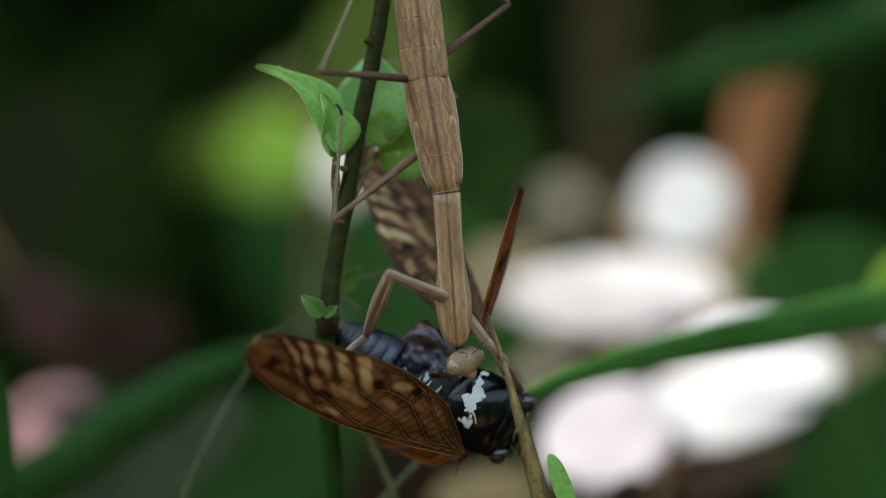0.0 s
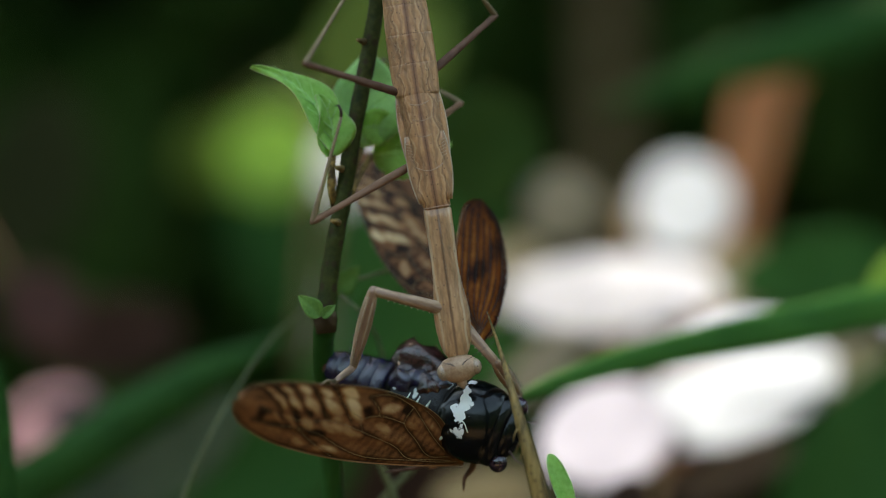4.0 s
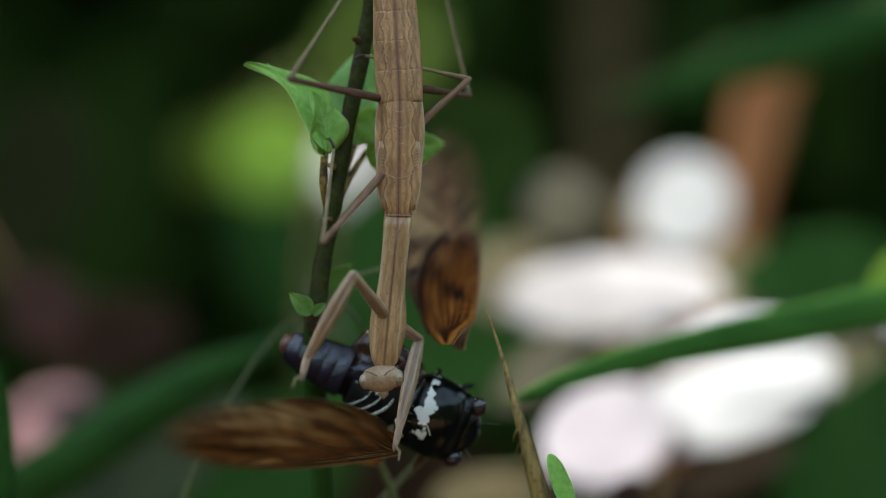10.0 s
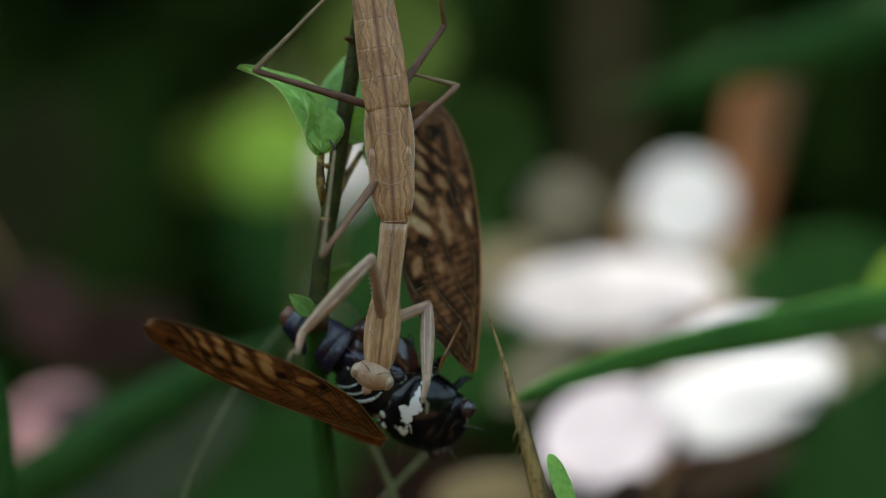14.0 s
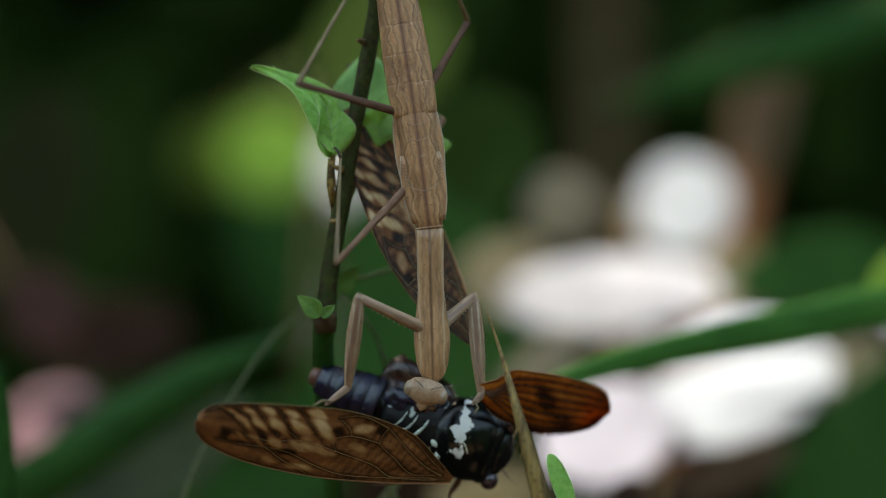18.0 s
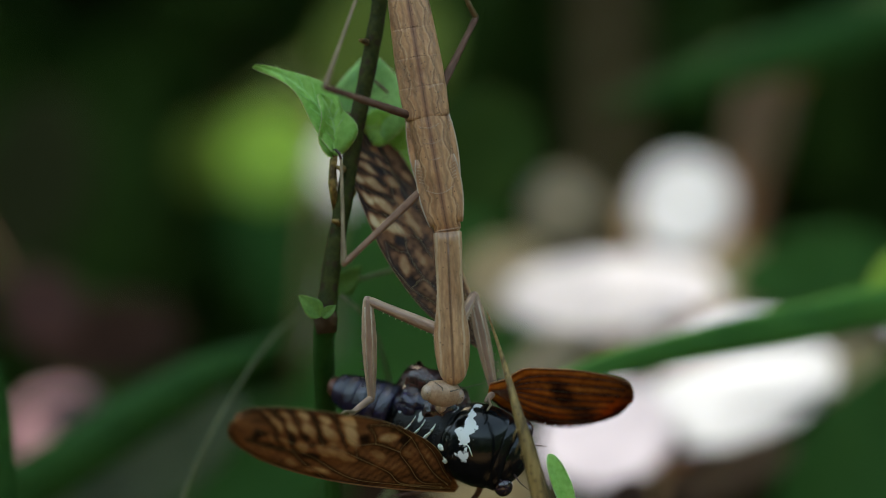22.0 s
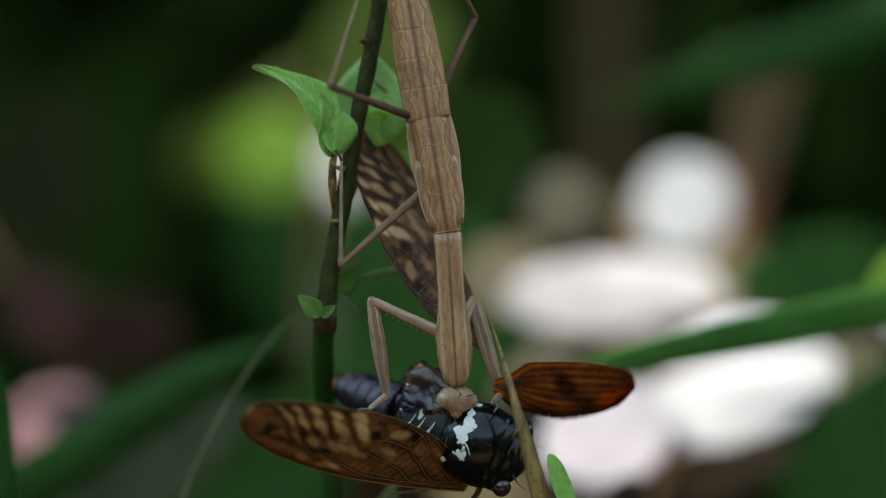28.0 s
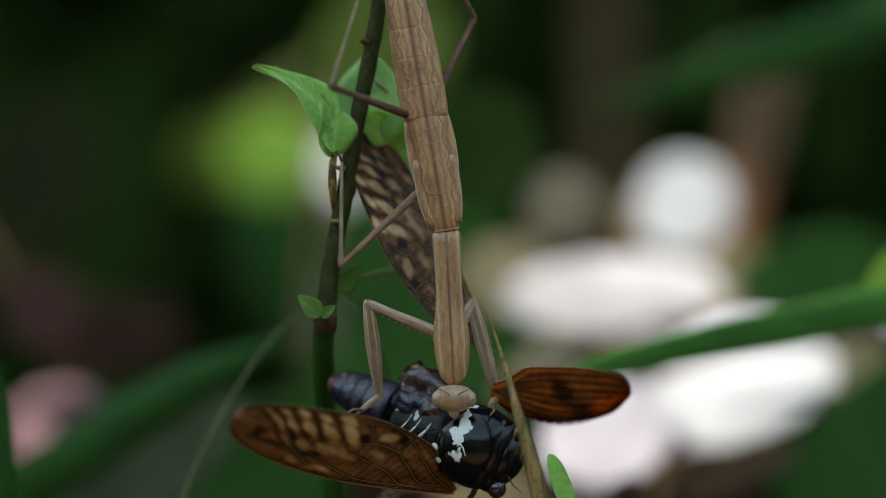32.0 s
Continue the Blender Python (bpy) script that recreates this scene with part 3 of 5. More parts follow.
def scatter(name, mat, centres, size, parent, seed, aspect=0.45):
    """Many loose leaves as one mesh: folded diamonds of six points."""
    rng = np.random.default_rng(seed)
    n = len(centres)
    a = rng.normal(size=(n, 3))
    a /= np.linalg.norm(a, axis=1)[:, None]
    b = np.cross(a, rng.normal(size=(n, 3)))
    b /= np.linalg.norm(b, axis=1)[:, None]
    c = np.cross(a, b)
    s = size * (0.7 + 0.6 * rng.random((n, 1)))
    w = s * aspect
    pts = np.stack([centres - a * s / 2, centres - a * s * 0.15 + b * w / 2 + c * w * 0.2, centres + a * s * 0.2 + b * w * 0.42 + c * w * 0.2,
                    centres + a * s / 2 - c * w * 0.2, centres + a * s * 0.2 - b * w * 0.42 + c * w * 0.2, centres - a * s * 0.15 - b * w / 2 + c * w * 0.2], 1).reshape(-1, 3)
    k = np.arange(n) * 6
    faces = np.concatenate([np.stack([k, k + 1, k + 2, k + 3], 1), np.stack([k, k + 3, k + 4, k + 5], 1)])
    me = bpy.data.meshes.new(name)
    me.from_pydata(pts.tolist(), [], faces.tolist())
    me.materials.append(mat)
    ob = new(name, me)
    ob.parent = parent
    return tagged(ob, kind="stuff")


def thicket(x, y, mat, n, seed, wide=0.5, high=2.0, leaf=0.11, label=""):
    rng = np.random.default_rng(seed)
    root = new("thicket_bush")
    root.location = (x, y, 0)
    tagged(root, label, "bush", "bushes of the thicket")
    for i in range(5):
        a = i * 1.26 + seed
        ends = [Vector((0, 0, 0)), Vector((0.12 * math.cos(a), 0.12 * math.sin(a), high * 0.4)), Vector((0.35 * wide * math.cos(a), 0.35 * wide * math.sin(a), high * 0.85))]
        part("branch", tube(ends, [0.014, 0.010, 0.004], 7), BARK, root)
    c = rng.random((n, 3)) * 2 - 1
    c[:, 0] *= wide
    c[:, 1] *= wide * 0.55
    c[:, 2] = (c[:, 2] * 0.5 + 0.5) * high + 0.05
    open_air = np.ones(n, bool)
    for f, r in FLECKS:
        rel = c + np.array((x, y, 0)) - np.array(f)
        open_air &= np.linalg.norm(rel - np.outer(rel @ np.array(SUN), np.array(SUN)), axis=1) > r + leaf * 0.6
    scatter("foliage", mat, c[open_air], leaf, root, seed)
    return root


rng = np.random.default_rng(3)
spots = np.stack([rng.uniform(-4, 4, 7000), rng.uniform(-4, 5, 7000), rng.uniform(0.0, 0.03, 7000)], 1)
litter = scatter("leaf_litter", DEAD_LEAF, spots, 0.075, None, 4)
tagged(litter, "brown fallen leaves strewn over the soil", "leaf litter", kind="stuff")

k = 0
for y, span, count in ((1.3, 0.9, 5), (2.2, 1.6, 6), (3.4, 2.6, 7), (4.8, 3.4, 7)):
    for i in range(count):
        x = -span + 2 * span * i / (count - 1)
        brown = (k * 7 + i) % 3 == 0 and y > 1.5
        thicket(x, y + 0.12 * math.sin(k * 3.1), DEAD_LEAF if brown else SHADE_LEAF, 900, 10 + k, 0.42 + 0.12 * (y - 1.3), 1.9 + 0.3 * y, 0.11 + 0.03 * y,
                "withered brown bush in deep shade" if brown else "dense dark green bush in deep shade")
        k += 1
# ring out of view beside and behind the camera, added to cut low skylight
for i in range(13):
    a = radians(-215 + 250 * i / 12)
    thicket(3.6 * math.cos(a), 3.6 * math.sin(a) - 0.4, SHADE_LEAF, 500, 80 + i, 0.95, 2.2, 0.36, "unseen tall dense green bush, added to block low skylight")


def tree(x, y, high, seed):
    root = new("tree")
    root.location = (x, y, 0)
    tagged(root, "unseen tall broadleaf tree with grey-brown bark and a leafy crown", "tree", "trees of the wood")
    part("trunk", tube([(0, 0, -0.05), (0.03, 0.02, high * 0.3), (-0.04, 0.03, high * 0.6), (0, 0, high)], [0.16, 0.12, 0.10, 0.04], 14), BARK, root)
    for i in range(6):
        a = i * 1.05 + seed
        z = high * (0.5 + 0.06 * i)
        part("limb", tube([(0, 0, z), (0.5 * math.cos(a), 0.5 * math.sin(a), z + 0.3), (1.2 * math.cos(a), 1.2 * math.sin(a), z + 0.6)], [0.05, 0.035, 0.012], 8), BARK, root)
    return root


# unseen crowns added overhead to shade the animals; sun passes gaps cut at FLECKS
TREES = [tree(-2.2, 0.9, 3.8, 1), tree(1.9, 0.2, 3.6, 2), tree(-1.9, 2.8, 4.0, 3), tree(1.6, 4.4, 4.2, 4), tree(-4.5, 5.5, 4.5, 5), tree(4.6, 5.0, 4.4, 6), tree(0.3, 7.0, 4.6, 7)]
rng = np.random.default_rng(5)
cloud = np.stack([rng.uniform(-2.6, 1.9, 62000), rng.uniform(0.12, 5.2, 62000), 2.35 + 0.75 * rng.random(62000)], 1)
cloud[:, 2] += 0.25 * np.sin(cloud[:, 0] * 1.7) + 0.2 * np.sin(cloud[:, 1] * 2.3)
keep = np.ones(len(cloud), bool)
sv = np.array(SUN)
for c, r in FLECKS:
    rel = cloud - np.array(c)
    off = rel - np.outer(rel @ sv, sv)
    keep &= np.linalg.norm(off, axis=1) > r + 0.075
cloud = cloud[keep]
owner = np.argmin([np.hypot(cloud[:, 0] - t.location.x, cloud[:, 1] - t.location.y) for t in TREES[:4]], 0)
for i, t in enumerate(TREES[:4]):
    scatter("crown", SHADE_LEAF, cloud[owner == i] - np.array(t.location), 0.115, t, 50 + i, 0.68)
for i, t in enumerate(TREES[4:]):
    g = rng.normal(size=(2600, 3))
    g /= np.linalg.norm(g, axis=1)[:, None]
    g *= rng.random((2600, 1)) ** 0.4 * np.array([2.3, 2.0, 1.5])
    scatter("crown", SHADE_LEAF, g + np.array([0, 0, 3.6]), 0.22, t, 60 + i, 0.6)

# an unseen sprig, added and moved so that its shade later dims the reed leaf
def sprig(centre, radii, n, seed):
    rng = np.random.default_rng(seed)
    root = new("shade_sprig")
    root.location = centre
    tagged(root, "unseen leafy green sprig, moved to shade the reed leaf", "branch")
    part("twig", tube([(0.06, 0.02, 1.1), (0.03, 0.01, 0.5), (0, 0, 0.05), (0, 0, -0.03)], [0.005, 0.004, 0.002, 0.001], 8), BARK, root)
    g = rng.normal(size=(n, 3))
    g *= rng.random((n, 1)) ** 0.5 / np.linalg.norm(g, axis=1)[:, None]
    scatter("foliage", SHADE_LEAF, g * np.array(radii), 0.016, root, seed, 0.6)
    return root


SHADED = P(1345, 235, 0.34) + SUN * 0.62
DRIFT = Vector((0.11, 0.0, 0.0))
reed_shade = sprig(SHADED + DRIFT, (0.013, 0.024, 0.026), 60, 91)

# ---- the stem that carries the leaves ----
plant = new("leafy_stem")
tagged(plant, "dark green woody stem with fresh green leaves", "plant")
PLANT_REST = limb((574, 560), (670, 0), 10, 0.007)
plant.matrix_basis = PLANT_REST
INTO = PLANT_REST.inverted()


def on_plant(x, y, d):
    return INTO @ P(x, y, d)


line = [(690, -900, 0.007, 24), (684, -300, 0.007, 27), (672, 0, 0.007, 29), (655, 100, 0.007, 30), (632, 215, 0.007, 30), (605, 370, 0.007, 31), (588, 460, 0.007, 32), (576, 555, 0.007, 36)]
low = [(576, 550, 0.007, 38), (572, 600, 0.009, 38), (577, 720, 0.02, 38), (588, 882, 0.026, 38), (600, 1200, 0.03, 42), (590, 5000, 0.03, 60), (590, down(0.03), 0.03, 70)]
for nm, ln, mt, lb in (("upper_stem", line, STEM, "dark brownish green stem"), ("lower_stem", low, BLADE, "green lower stem")):
    pts = spline(ln, 8)
    part(nm, tube([on_plant(*p[:3]) for p in pts], [p[3] * 0.5e-4 * (1 + 0.035 * math.sin(i * 1.3)) for i, p in enumerate(pts)], 14), mt, plant, lb)
part("node", tube([on_plant(578, 548, 0.007), on_plant(575, 565, 0.007), on_plant(577, 590, 0.007)], [0.0017, 0.0022, 0.0018], 12), BARK, plant, "brown swollen node")
for i, (x, y) in enumerate(((648, 75), (607, 300), (600, 395))):
    part("bud", tube([on_plant(x, y, 0.0055), on_plant(x - 12, y - 4, 0.004)], [0.0007, 0.0003], 8), TWIG, plant)


def stem_leaf(base, tip, d, width, twist, fold=0.3, teeth=0.03, mat=LEAF, foot=None, wave=0.05, lean=0.0, bend=0.0):
    length = math.dist(base, tip) * 1e-4
    bm = leaf_bm(length, width * 1e-4, fold, 0.05, teeth, 20, 4, wave=wave)

    def bow(p):
        u = p[0] / length
        return (p[0], p[1] + bend * 4e-4 * u * (1 - u), p[2])

    for v in bm.verts:
        v.co = bow(v.co)
    m = INTO @ limb(base, tip, length * 1000 * (1 + lean), d) @ pose(0, 0, 0, twist, 0, 0)
    bm.transform(m)
    ob = part("leaf", bm, mat, plant)
    if width > 50:
        half = width * 0.5e-4
        ribs = tube([(length * u, 0, -0.05 * length * u * u + 0.00012) for u in np.linspace(0, 0.95, 8)], [0.00022 - 0.00015 * k / 7 for k in range(8)], 6)
        for k in range(5):
            for s in (1, -1):
                u = 0.12 + 0.15 * k
                tube([(length * (u + 0.17 * t), s * half * 0.8 * t * (1 - 0.12 * k), fold * 0.8 * half * t * (1 - 0.12 * k) - 0.05 * length * (u + 0.17 * t) ** 2 + 0.0001) for t in (0, 0.5, 1)], [0.0001, 0.00008, 0.00004], 5, ribs)
        for v in ribs.verts:
            v.co = bow(v.co)
        ribs.transform(m)
        part("venation", ribs, LEAF_RIB, ob)
        edge = []
        for s in (1, -1):
            for u in np.linspace(0.04, 0.985, 26)[::s]:
                w = half * math.sin(math.pi * u ** 0.75) ** 0.8 * (1 - 0.25 * u) * 1.15 + half * 0.02
                edge.append(bow((length * u, s * w, fold * w - 0.05 * length * u * u + wave * 2 * half * math.sin(9 * u + 2 * s))))
        rim = tube(edge, 0.00008, 5)
        rim.transform(m)
        part("leaf_rim", rim, RIM, ob, "pale worn rim")
    if foot:
        a, b = on_plant(*foot, 0.007), on_plant(*base, d)
        part("petiole", tube([a, a.lerp(b, 0.5) + Vector((0, 0.0004, 0)), b], [0.0006, 0.0007, 0.0005], 8), TWIG, plant)
    return ob


stem_leaf((592, 276), (450, 111), 0.004, 62, 30, 0.5, 0.02, foot=(592, 330), wave=0.14, bend=-42)
stem_leaf((642, 262), (650, 84), 0.014, 150, -22, 0.2, 0.02, BACKLIT_LEAF, foot=(612, 365), bend=-14)
stem_leaf((588, 282), (566, 164), 0.0045, 66, 24, 0.5, 0.03, foot=(594, 372), wave=0.12, bend=-14)
stem_leaf((640, 225), (722, 222), 0.012, 64, 15, 0.25, 0.04)
stem_leaf((660, 275), (806, 258), 0.016, 92, 15, 0.25, 0.05, foot=(614, 360))
stem_leaf((566, 562), (528, 522), 0.003, 34, 20, 0.5, 0.0, YOUNG_LEAF)
stem_leaf((570, 563), (594, 540), 0.003, 20, -20, 0.5, 0.0, YOUNG_LEAF)
stem_leaf((590, 520), (640, 470), 0.02, 40, 10, 0.2, 0.0, YOUNG_LEAF)
part("tendril", tube([on_plant(600, 500, 0.02), on_plant(645, 492, 0.022), on_plant(695, 478, 0.024), on_plant(790, 470, 0.026)], 0.0004, 7), GRASS, plant, "thin pale tendril")
part("tendril", tube([on_plant(602, 520, 0.02), on_plant(640, 555, 0.022), on_plant(668, 600, 0.024), on_plant(690, 680, 0.026)], 0.0004, 7), GRASS, plant, "thin pale tendril")

# ---- the mantis ----
mantis = new("praying_mantis")
tagged(mantis, "light brown mantis nymph hanging head down, holding its prey", "mantis")

thorax = part("thorax", loft([(-0.6, 0, 0, 1.8, 1.2), (0, 0, 0, 2.45, 1.7), (3, 0, 0, 2.6, 2.0), (8, 0, 0, 3.0, 2.4), (13, 0, 0, 3.3, 2.6), (18, 0, 0, 3.55, 2.7), (21.2, 0, 0, 3.75, 2.65), (21.9, 0, 0, 3.7, 2.5)], 24, 0.85), TAN, mantis)
part("collar", loft([(-0.06, 0, 0.05, 2.44, 1.7), (0.04, 0, 0.06, 2.50, 1.76), (0.14, 0, 0.05, 2.44, 1.7)], 24, 0.85), FORELEG, thorax, "pale rim behind the neck shield")
for x in (7.6, 13.6, 16.4, 19.2):
    arc = [((x - 1.1 * (1 - (y / 2.6) ** 2)) * MM, y * MM, (2.05 + 0.035 * x) * (1 - (abs(y) / 3.9) ** 2.6) * MM) for y in np.linspace(-2.4, 2.4, 13)]
    part("plate_edge", tube(arc, 0.00009, 6), FORELEG, thorax)
for side in (1, -1):
    for x0, x1, y0, lift in ((1.0, 13.0, 2.2, 1.0), (6.0, 20.2, 2.6, 0.3)):
        secs = []
        for i in range(9):
            u = i / 8
            w = 1.15 * math.sin(math.pi * min(1, u * 0.85 + 0.12)) ** 0.7 + 0.1
            secs.append((x0 + (x1 - x0) * u, side * (y0 + 0.85 * u), lift + 0.3 * u, w, 0.35))
        pad = part("wing_pad", loft(secs, 12), TAN, thorax, "flat unopened wing pad")
        part("pad_rim", tube([(s[0] * MM, (s[1] + side * s[3]) * MM, s[2] * MM) for s in secs], 0.00013, 6), SPINE, pad, "pale rim")
        part("pad_rim", tube([(s[0] * MM, (s[1] - side * s[3] * 0.9) * MM, (s[2] + 0.25) * MM) for s in secs], 0.00008, 6), LEG_RED, pad, "dark fold line")
        for k in range(6):
            x = x1 - 4.5 + 0.55 * k
            y = y0 + 0.85 * (x - x0) / (x1 - x0)
            z = lift + 0.3 + 0.3 * (x - x0) / (x1 - x0)
            part("pad_rib", tube([((x + 0.5 * t) * MM, side * (y - 0.7 + 1.3 * t) * MM, (z + 0.12 * math.sin(math.pi * t)) * MM) for t in (0, 0.35, 0.7, 1)], 0.00005, 5), FORELEG, pad)

abdomen = part("abdomen", loft([(-0.6, 0, -0.3, 3.0, 2.0), (8, 0, -0.3, 3.6, 2.4), (30, 0, -0.3, 3.1, 2.1), (46, 0, -0.3, 1.4, 1.0)], 20), TAN, mantis)
half = [4.0, 4.15, 4.1, 3.85, 3.55, 3.25, 2.95, 2.5, 2.0, 1.3]
for i in range(9):
    a, b, x = half[i], half[i + 1], 5.2 * i
    part("tergite", loft([(x - 0.5, 0, 0, a - 0.2, a * 0.65), (x, 0, 0, a - 0.03, a * 0.68 - 0.02), (x + 0.2, 0, 0, a, a * 0.68), (x + 0.5, 0, 0, a + 0.01, a * 0.68 + 0.005), (x + 2.5, 0, 0, (a + b) / 2 + 0.05, (a + b) * 0.345), (x + 4.7, 0, 0, b + 0.06, b * 0.69 + 0.02), (x + 5.05, 0, 0, b + 0.06, b * 0.69 + 0.02), (x + 5.2, 0, 0, b + 0.04, b * 0.68 + 0.01), (x + 5.3, 0, 0, b - 0.2, b * 0.62)], 24, 0.85), TAN, abdomen)
for i in range(9):
    b, x = half[i + 1], 5.2 * i + 5.15
    arc = [(x * MM + 0.00025 * math.cos(4 * q), 0.93 * b * math.sin(q) * MM, (0.69 * b * abs(math.cos(q)) ** 0.8 + 0.03) * MM) for q in np.linspace(-1.2, 1.2, 15)]
    # dark arc laid in for the shadow beside each ring joint
    part("ring_edge", tube(arc, 0.00005, 5), LEG_RED, abdomen, "thin dark line for the shadow at the ring joint")
    for s in (1, -1):
        for k in range(4):
            y = s * (0.28 + 0.17 * k) * b
            zz = 0.69 * b * (1 - (abs(y) / b) ** 2.35) ** 0.425
            part("pit", ball(0.11, 0.10, 0.05, (x - 0.7 - 0.35 * ((k * 3 + i) % 4) - 2.2 * (k % 2), y, zz + 0.02), 6, 4), DARK, abdomen)
for side in (1, -1):
    part("cercus", tube([(0.045, side * 0.001, 0), (0.052, side * 0.003, 0)], [0.0007, 0.0003], 8), TAN, abdomen)

pronotum = part("pronotum", loft([(0.1, 0, 0, 2.1, 1.2), (0.4, 0, 0, 2.5, 1.6), (2, 0, 0, 2.5, 1.65), (6, 0, 0, 2.35, 1.6), (11, 0, 0, 2.3, 1.6), (14, 0, 0, 2.55, 1.65), (17, 0, 0, 3.05, 1.7), (19, 0, 0, 3.2, 1.75), (21.5, 0, 0, 3.1, 1.75), (24, 0, 0, 2.75, 1.6), (25.6, 0, 0, 2.25, 1.4), (26.6, 0, 0, 1.6, 1.05), (27.1, 0, 0, 0.9, 0.65), (27.3, 0, 0, 0.3, 0.25)], 28, 0.85), PRONOTUM, mantis)
part("keel", loft([(1, 0, 1.45, 0.15, 0.2), (6, 0, 1.5, 0.22, 0.3), (12, 0, 1.5, 0.22, 0.3), (19, 0, 1.55, 0.2, 0.3), (24, 0, 1.2, 0.12, 0.2)], 8), PRONOTUM, pronotum)
for side in (1, -1):
    for i in range(14):
        x = 8 + i * 1.15
        w = np.interp(x, (6, 11, 14, 17, 19, 21.5, 24), (2.35, 2.3, 2.55, 3.05, 3.2, 3.0, 2.5))
        part("edge_tooth", ball(0.13, 0.14, 0.13, (x, side * (w - 0.02), 0.25), 6, 4), SPINE, pronotum)

head = part("head", loft([(0.6, 0, 0, 0.9, 0.9), (1.4, 0.1, 0, 1.75, 1.6), (2.6, 0, 0.2, 2.25, 1.9), (4, -0.1, 0.3, 2.5, 2.0), (5.4, 0, 0.2, 2.25, 1.9), (6.6, 0.1, 0, 1.75, 1.6), (7.4, 0, 0, 0.9, 0.9)], 20), HEAD, mantis)
for x in (1.15, 6.85):
    part("eye", ball(1.15, 1.5, 1.45, (x, -0.15, 0.2)), MANTIS_EYE, head, "oval pale brown compound eye")
for x in (0.75, 7.25):
    part("pupil", ball(0.13, 0.16, 0.10, (x, -0.2, 1.6), 8, 6), DARK, head, "dark spot in the eye")
part("mouthparts", loft([(3.1, -2.0, 0.2, 0.9, 0.8), (4.0, -2.6, 0.2, 1.1, 0.9), (4.9, -2.0, 0.2, 0.9, 0.8)], 12), HEAD, head)
for s in (1, -1):
    part("antenna", tube([(0.004 + s * 0.0007, 0.0006, 0.0019), (0.004 + s * 0.0012, 0.0011, 0.0036), (0.004 + s * 0.004, 0.0024, 0.0052), (0.004 + s * 0.010, 0.0048, 0.0060)], [0.00010, 0.00008, 0.00006, 0.00003], 6), DARK, head)

LEGS = {}
for side, name, coxa_len in ((-1, "l", 16.0), (1, "r", 12.0)):
    k = coxa_len / 16
    coxa = part("foreleg_coxa", loft([(-0.5, 0, 0, 0.8, 0.8), (1 * k, 0, 0, 1.15, 1.05), (6 * k, 0, 0, 1.08, 1.0), (12 * k, 0, 0, 0.88, 0.85), (15.4 * k, 0, 0, 0.85, 0.85), (16.2 * k, 0, 0, 0.4, 0.4)], 16), FORELEG, mantis)
    for i in range(9):
        part("tooth", ball(0.14, 0.25, 0.14, ((3 + i * 1.2) * k, (1.18 - 0.03 * i) * (1 if side < 0 else -1), 0.1), 6, 4), SPINE, coxa)
    femur = part("foreleg_femur", loft([(-0.7, 0, 0, 0.5, 0.5), (0, 0, 0, 0.85, 0.82), (3, 0, 0, 1.18, 0.95), (7, 0, 0, 1.36, 1.0), (11, 0, 0, 1.24, 0.95), (15, 0, 0, 0.92, 0.8), (17.5, 0, 0, 0.68, 0.64), (18.3, 0, 0, 0.4, 0.4)], 16), FORELEG, mantis)
    part("groove", loft([(1, 0.5, 0.72, 0.12, 0.22), (7, 0.62, 0.88, 0.14, 0.22), (15, 0.4, 0.68, 0.1, 0.2)], 8), SPINE, femur, "pale ridge")
    part("groove", loft([(1, -0.5, 0.72, 0.12, 0.22), (7, -0.62, 0.88, 0.14, 0.22), (15, -0.4, 0.68, 0.1, 0.2)], 8), SPINE, femur, "pale ridge")
    for i in range(8):
        x = 5 + i * 1.5
        part("spine", tube([(x * MM, side * 0.0012, -0.0002), (x * MM, side * 0.0018, -0.0006)], [0.00018, 0.00004], 6), DARK, femur)
    tibia = part("foreleg_tibia", loft([(-0.4, 0, 0, 0.4, 0.4), (0.5, 0, 0, 0.7, 0.65), (4, 0, 0, 0.6, 0.55), (6.5, 0, 0, 0.35, 0.35), (7.4, 0, 0, 0.08, 0.08)], 12), FORELEG, mantis)
    part("tarsus", tube([(0.006, 0, 0.0003), (0.008, 0.001 * side, 0.0007), (0.0105, 0.0012 * side, 0.0004)], [0.0003, 0.00025, 0.00015], 7), LEG, tibia)
    LEGS["fore", name] = (coxa, femur, tibia, coxa_len)
for name in "lr":
    for kind, flen, tlen, mat in (("mid", 22.0 if name == "l" else 16.0, 19.0, LEG_RED), ("hind", 23.0 if name == "l" else 21.0, 30.0 if name == "l" else 24.0, LEG_DARK)):
        f = part(kind + "leg_femur", loft([(-0.6, 0, 0, 0.4, 0.4), (0, 0, 0, 0.74, 0.7), (flen * 0.3, 0, 0, 0.74, 0.7), (flen * 0.8, 0, 0, 0.52, 0.5), (flen * 0.97, 0, 0, 0.6, 0.58), (flen + 0.4, 0, 0, 0.35, 0.35)], 14), mat, mantis)
        t = part(kind + "leg_tibia", loft([(-0.4, 0, 0, 0.3, 0.3), (0.4, 0, 0, 0.52, 0.5), (tlen * 0.3, 0, 0, 0.34, 0.34), (tlen * 0.9, 0, 0, 0.28, 0.28), (tlen, 0, 0, 0.25, 0.25)], 12), LEG, mantis)
        x = tlen * MM
        part("tarsus", tube([(x, 0, 0), (x + 0.0010, 0.0003, 0.0003), (x + 0.0018, 0.0010, 0.0004), (x + 0.0015, 0.0016, 0.0005)], [0.00026, 0.00028, 0.00022, 0.00008], 8), DARK, t, "dark hooked foot")
        LEGS[kind, name] = (f, t, flen, tlen)

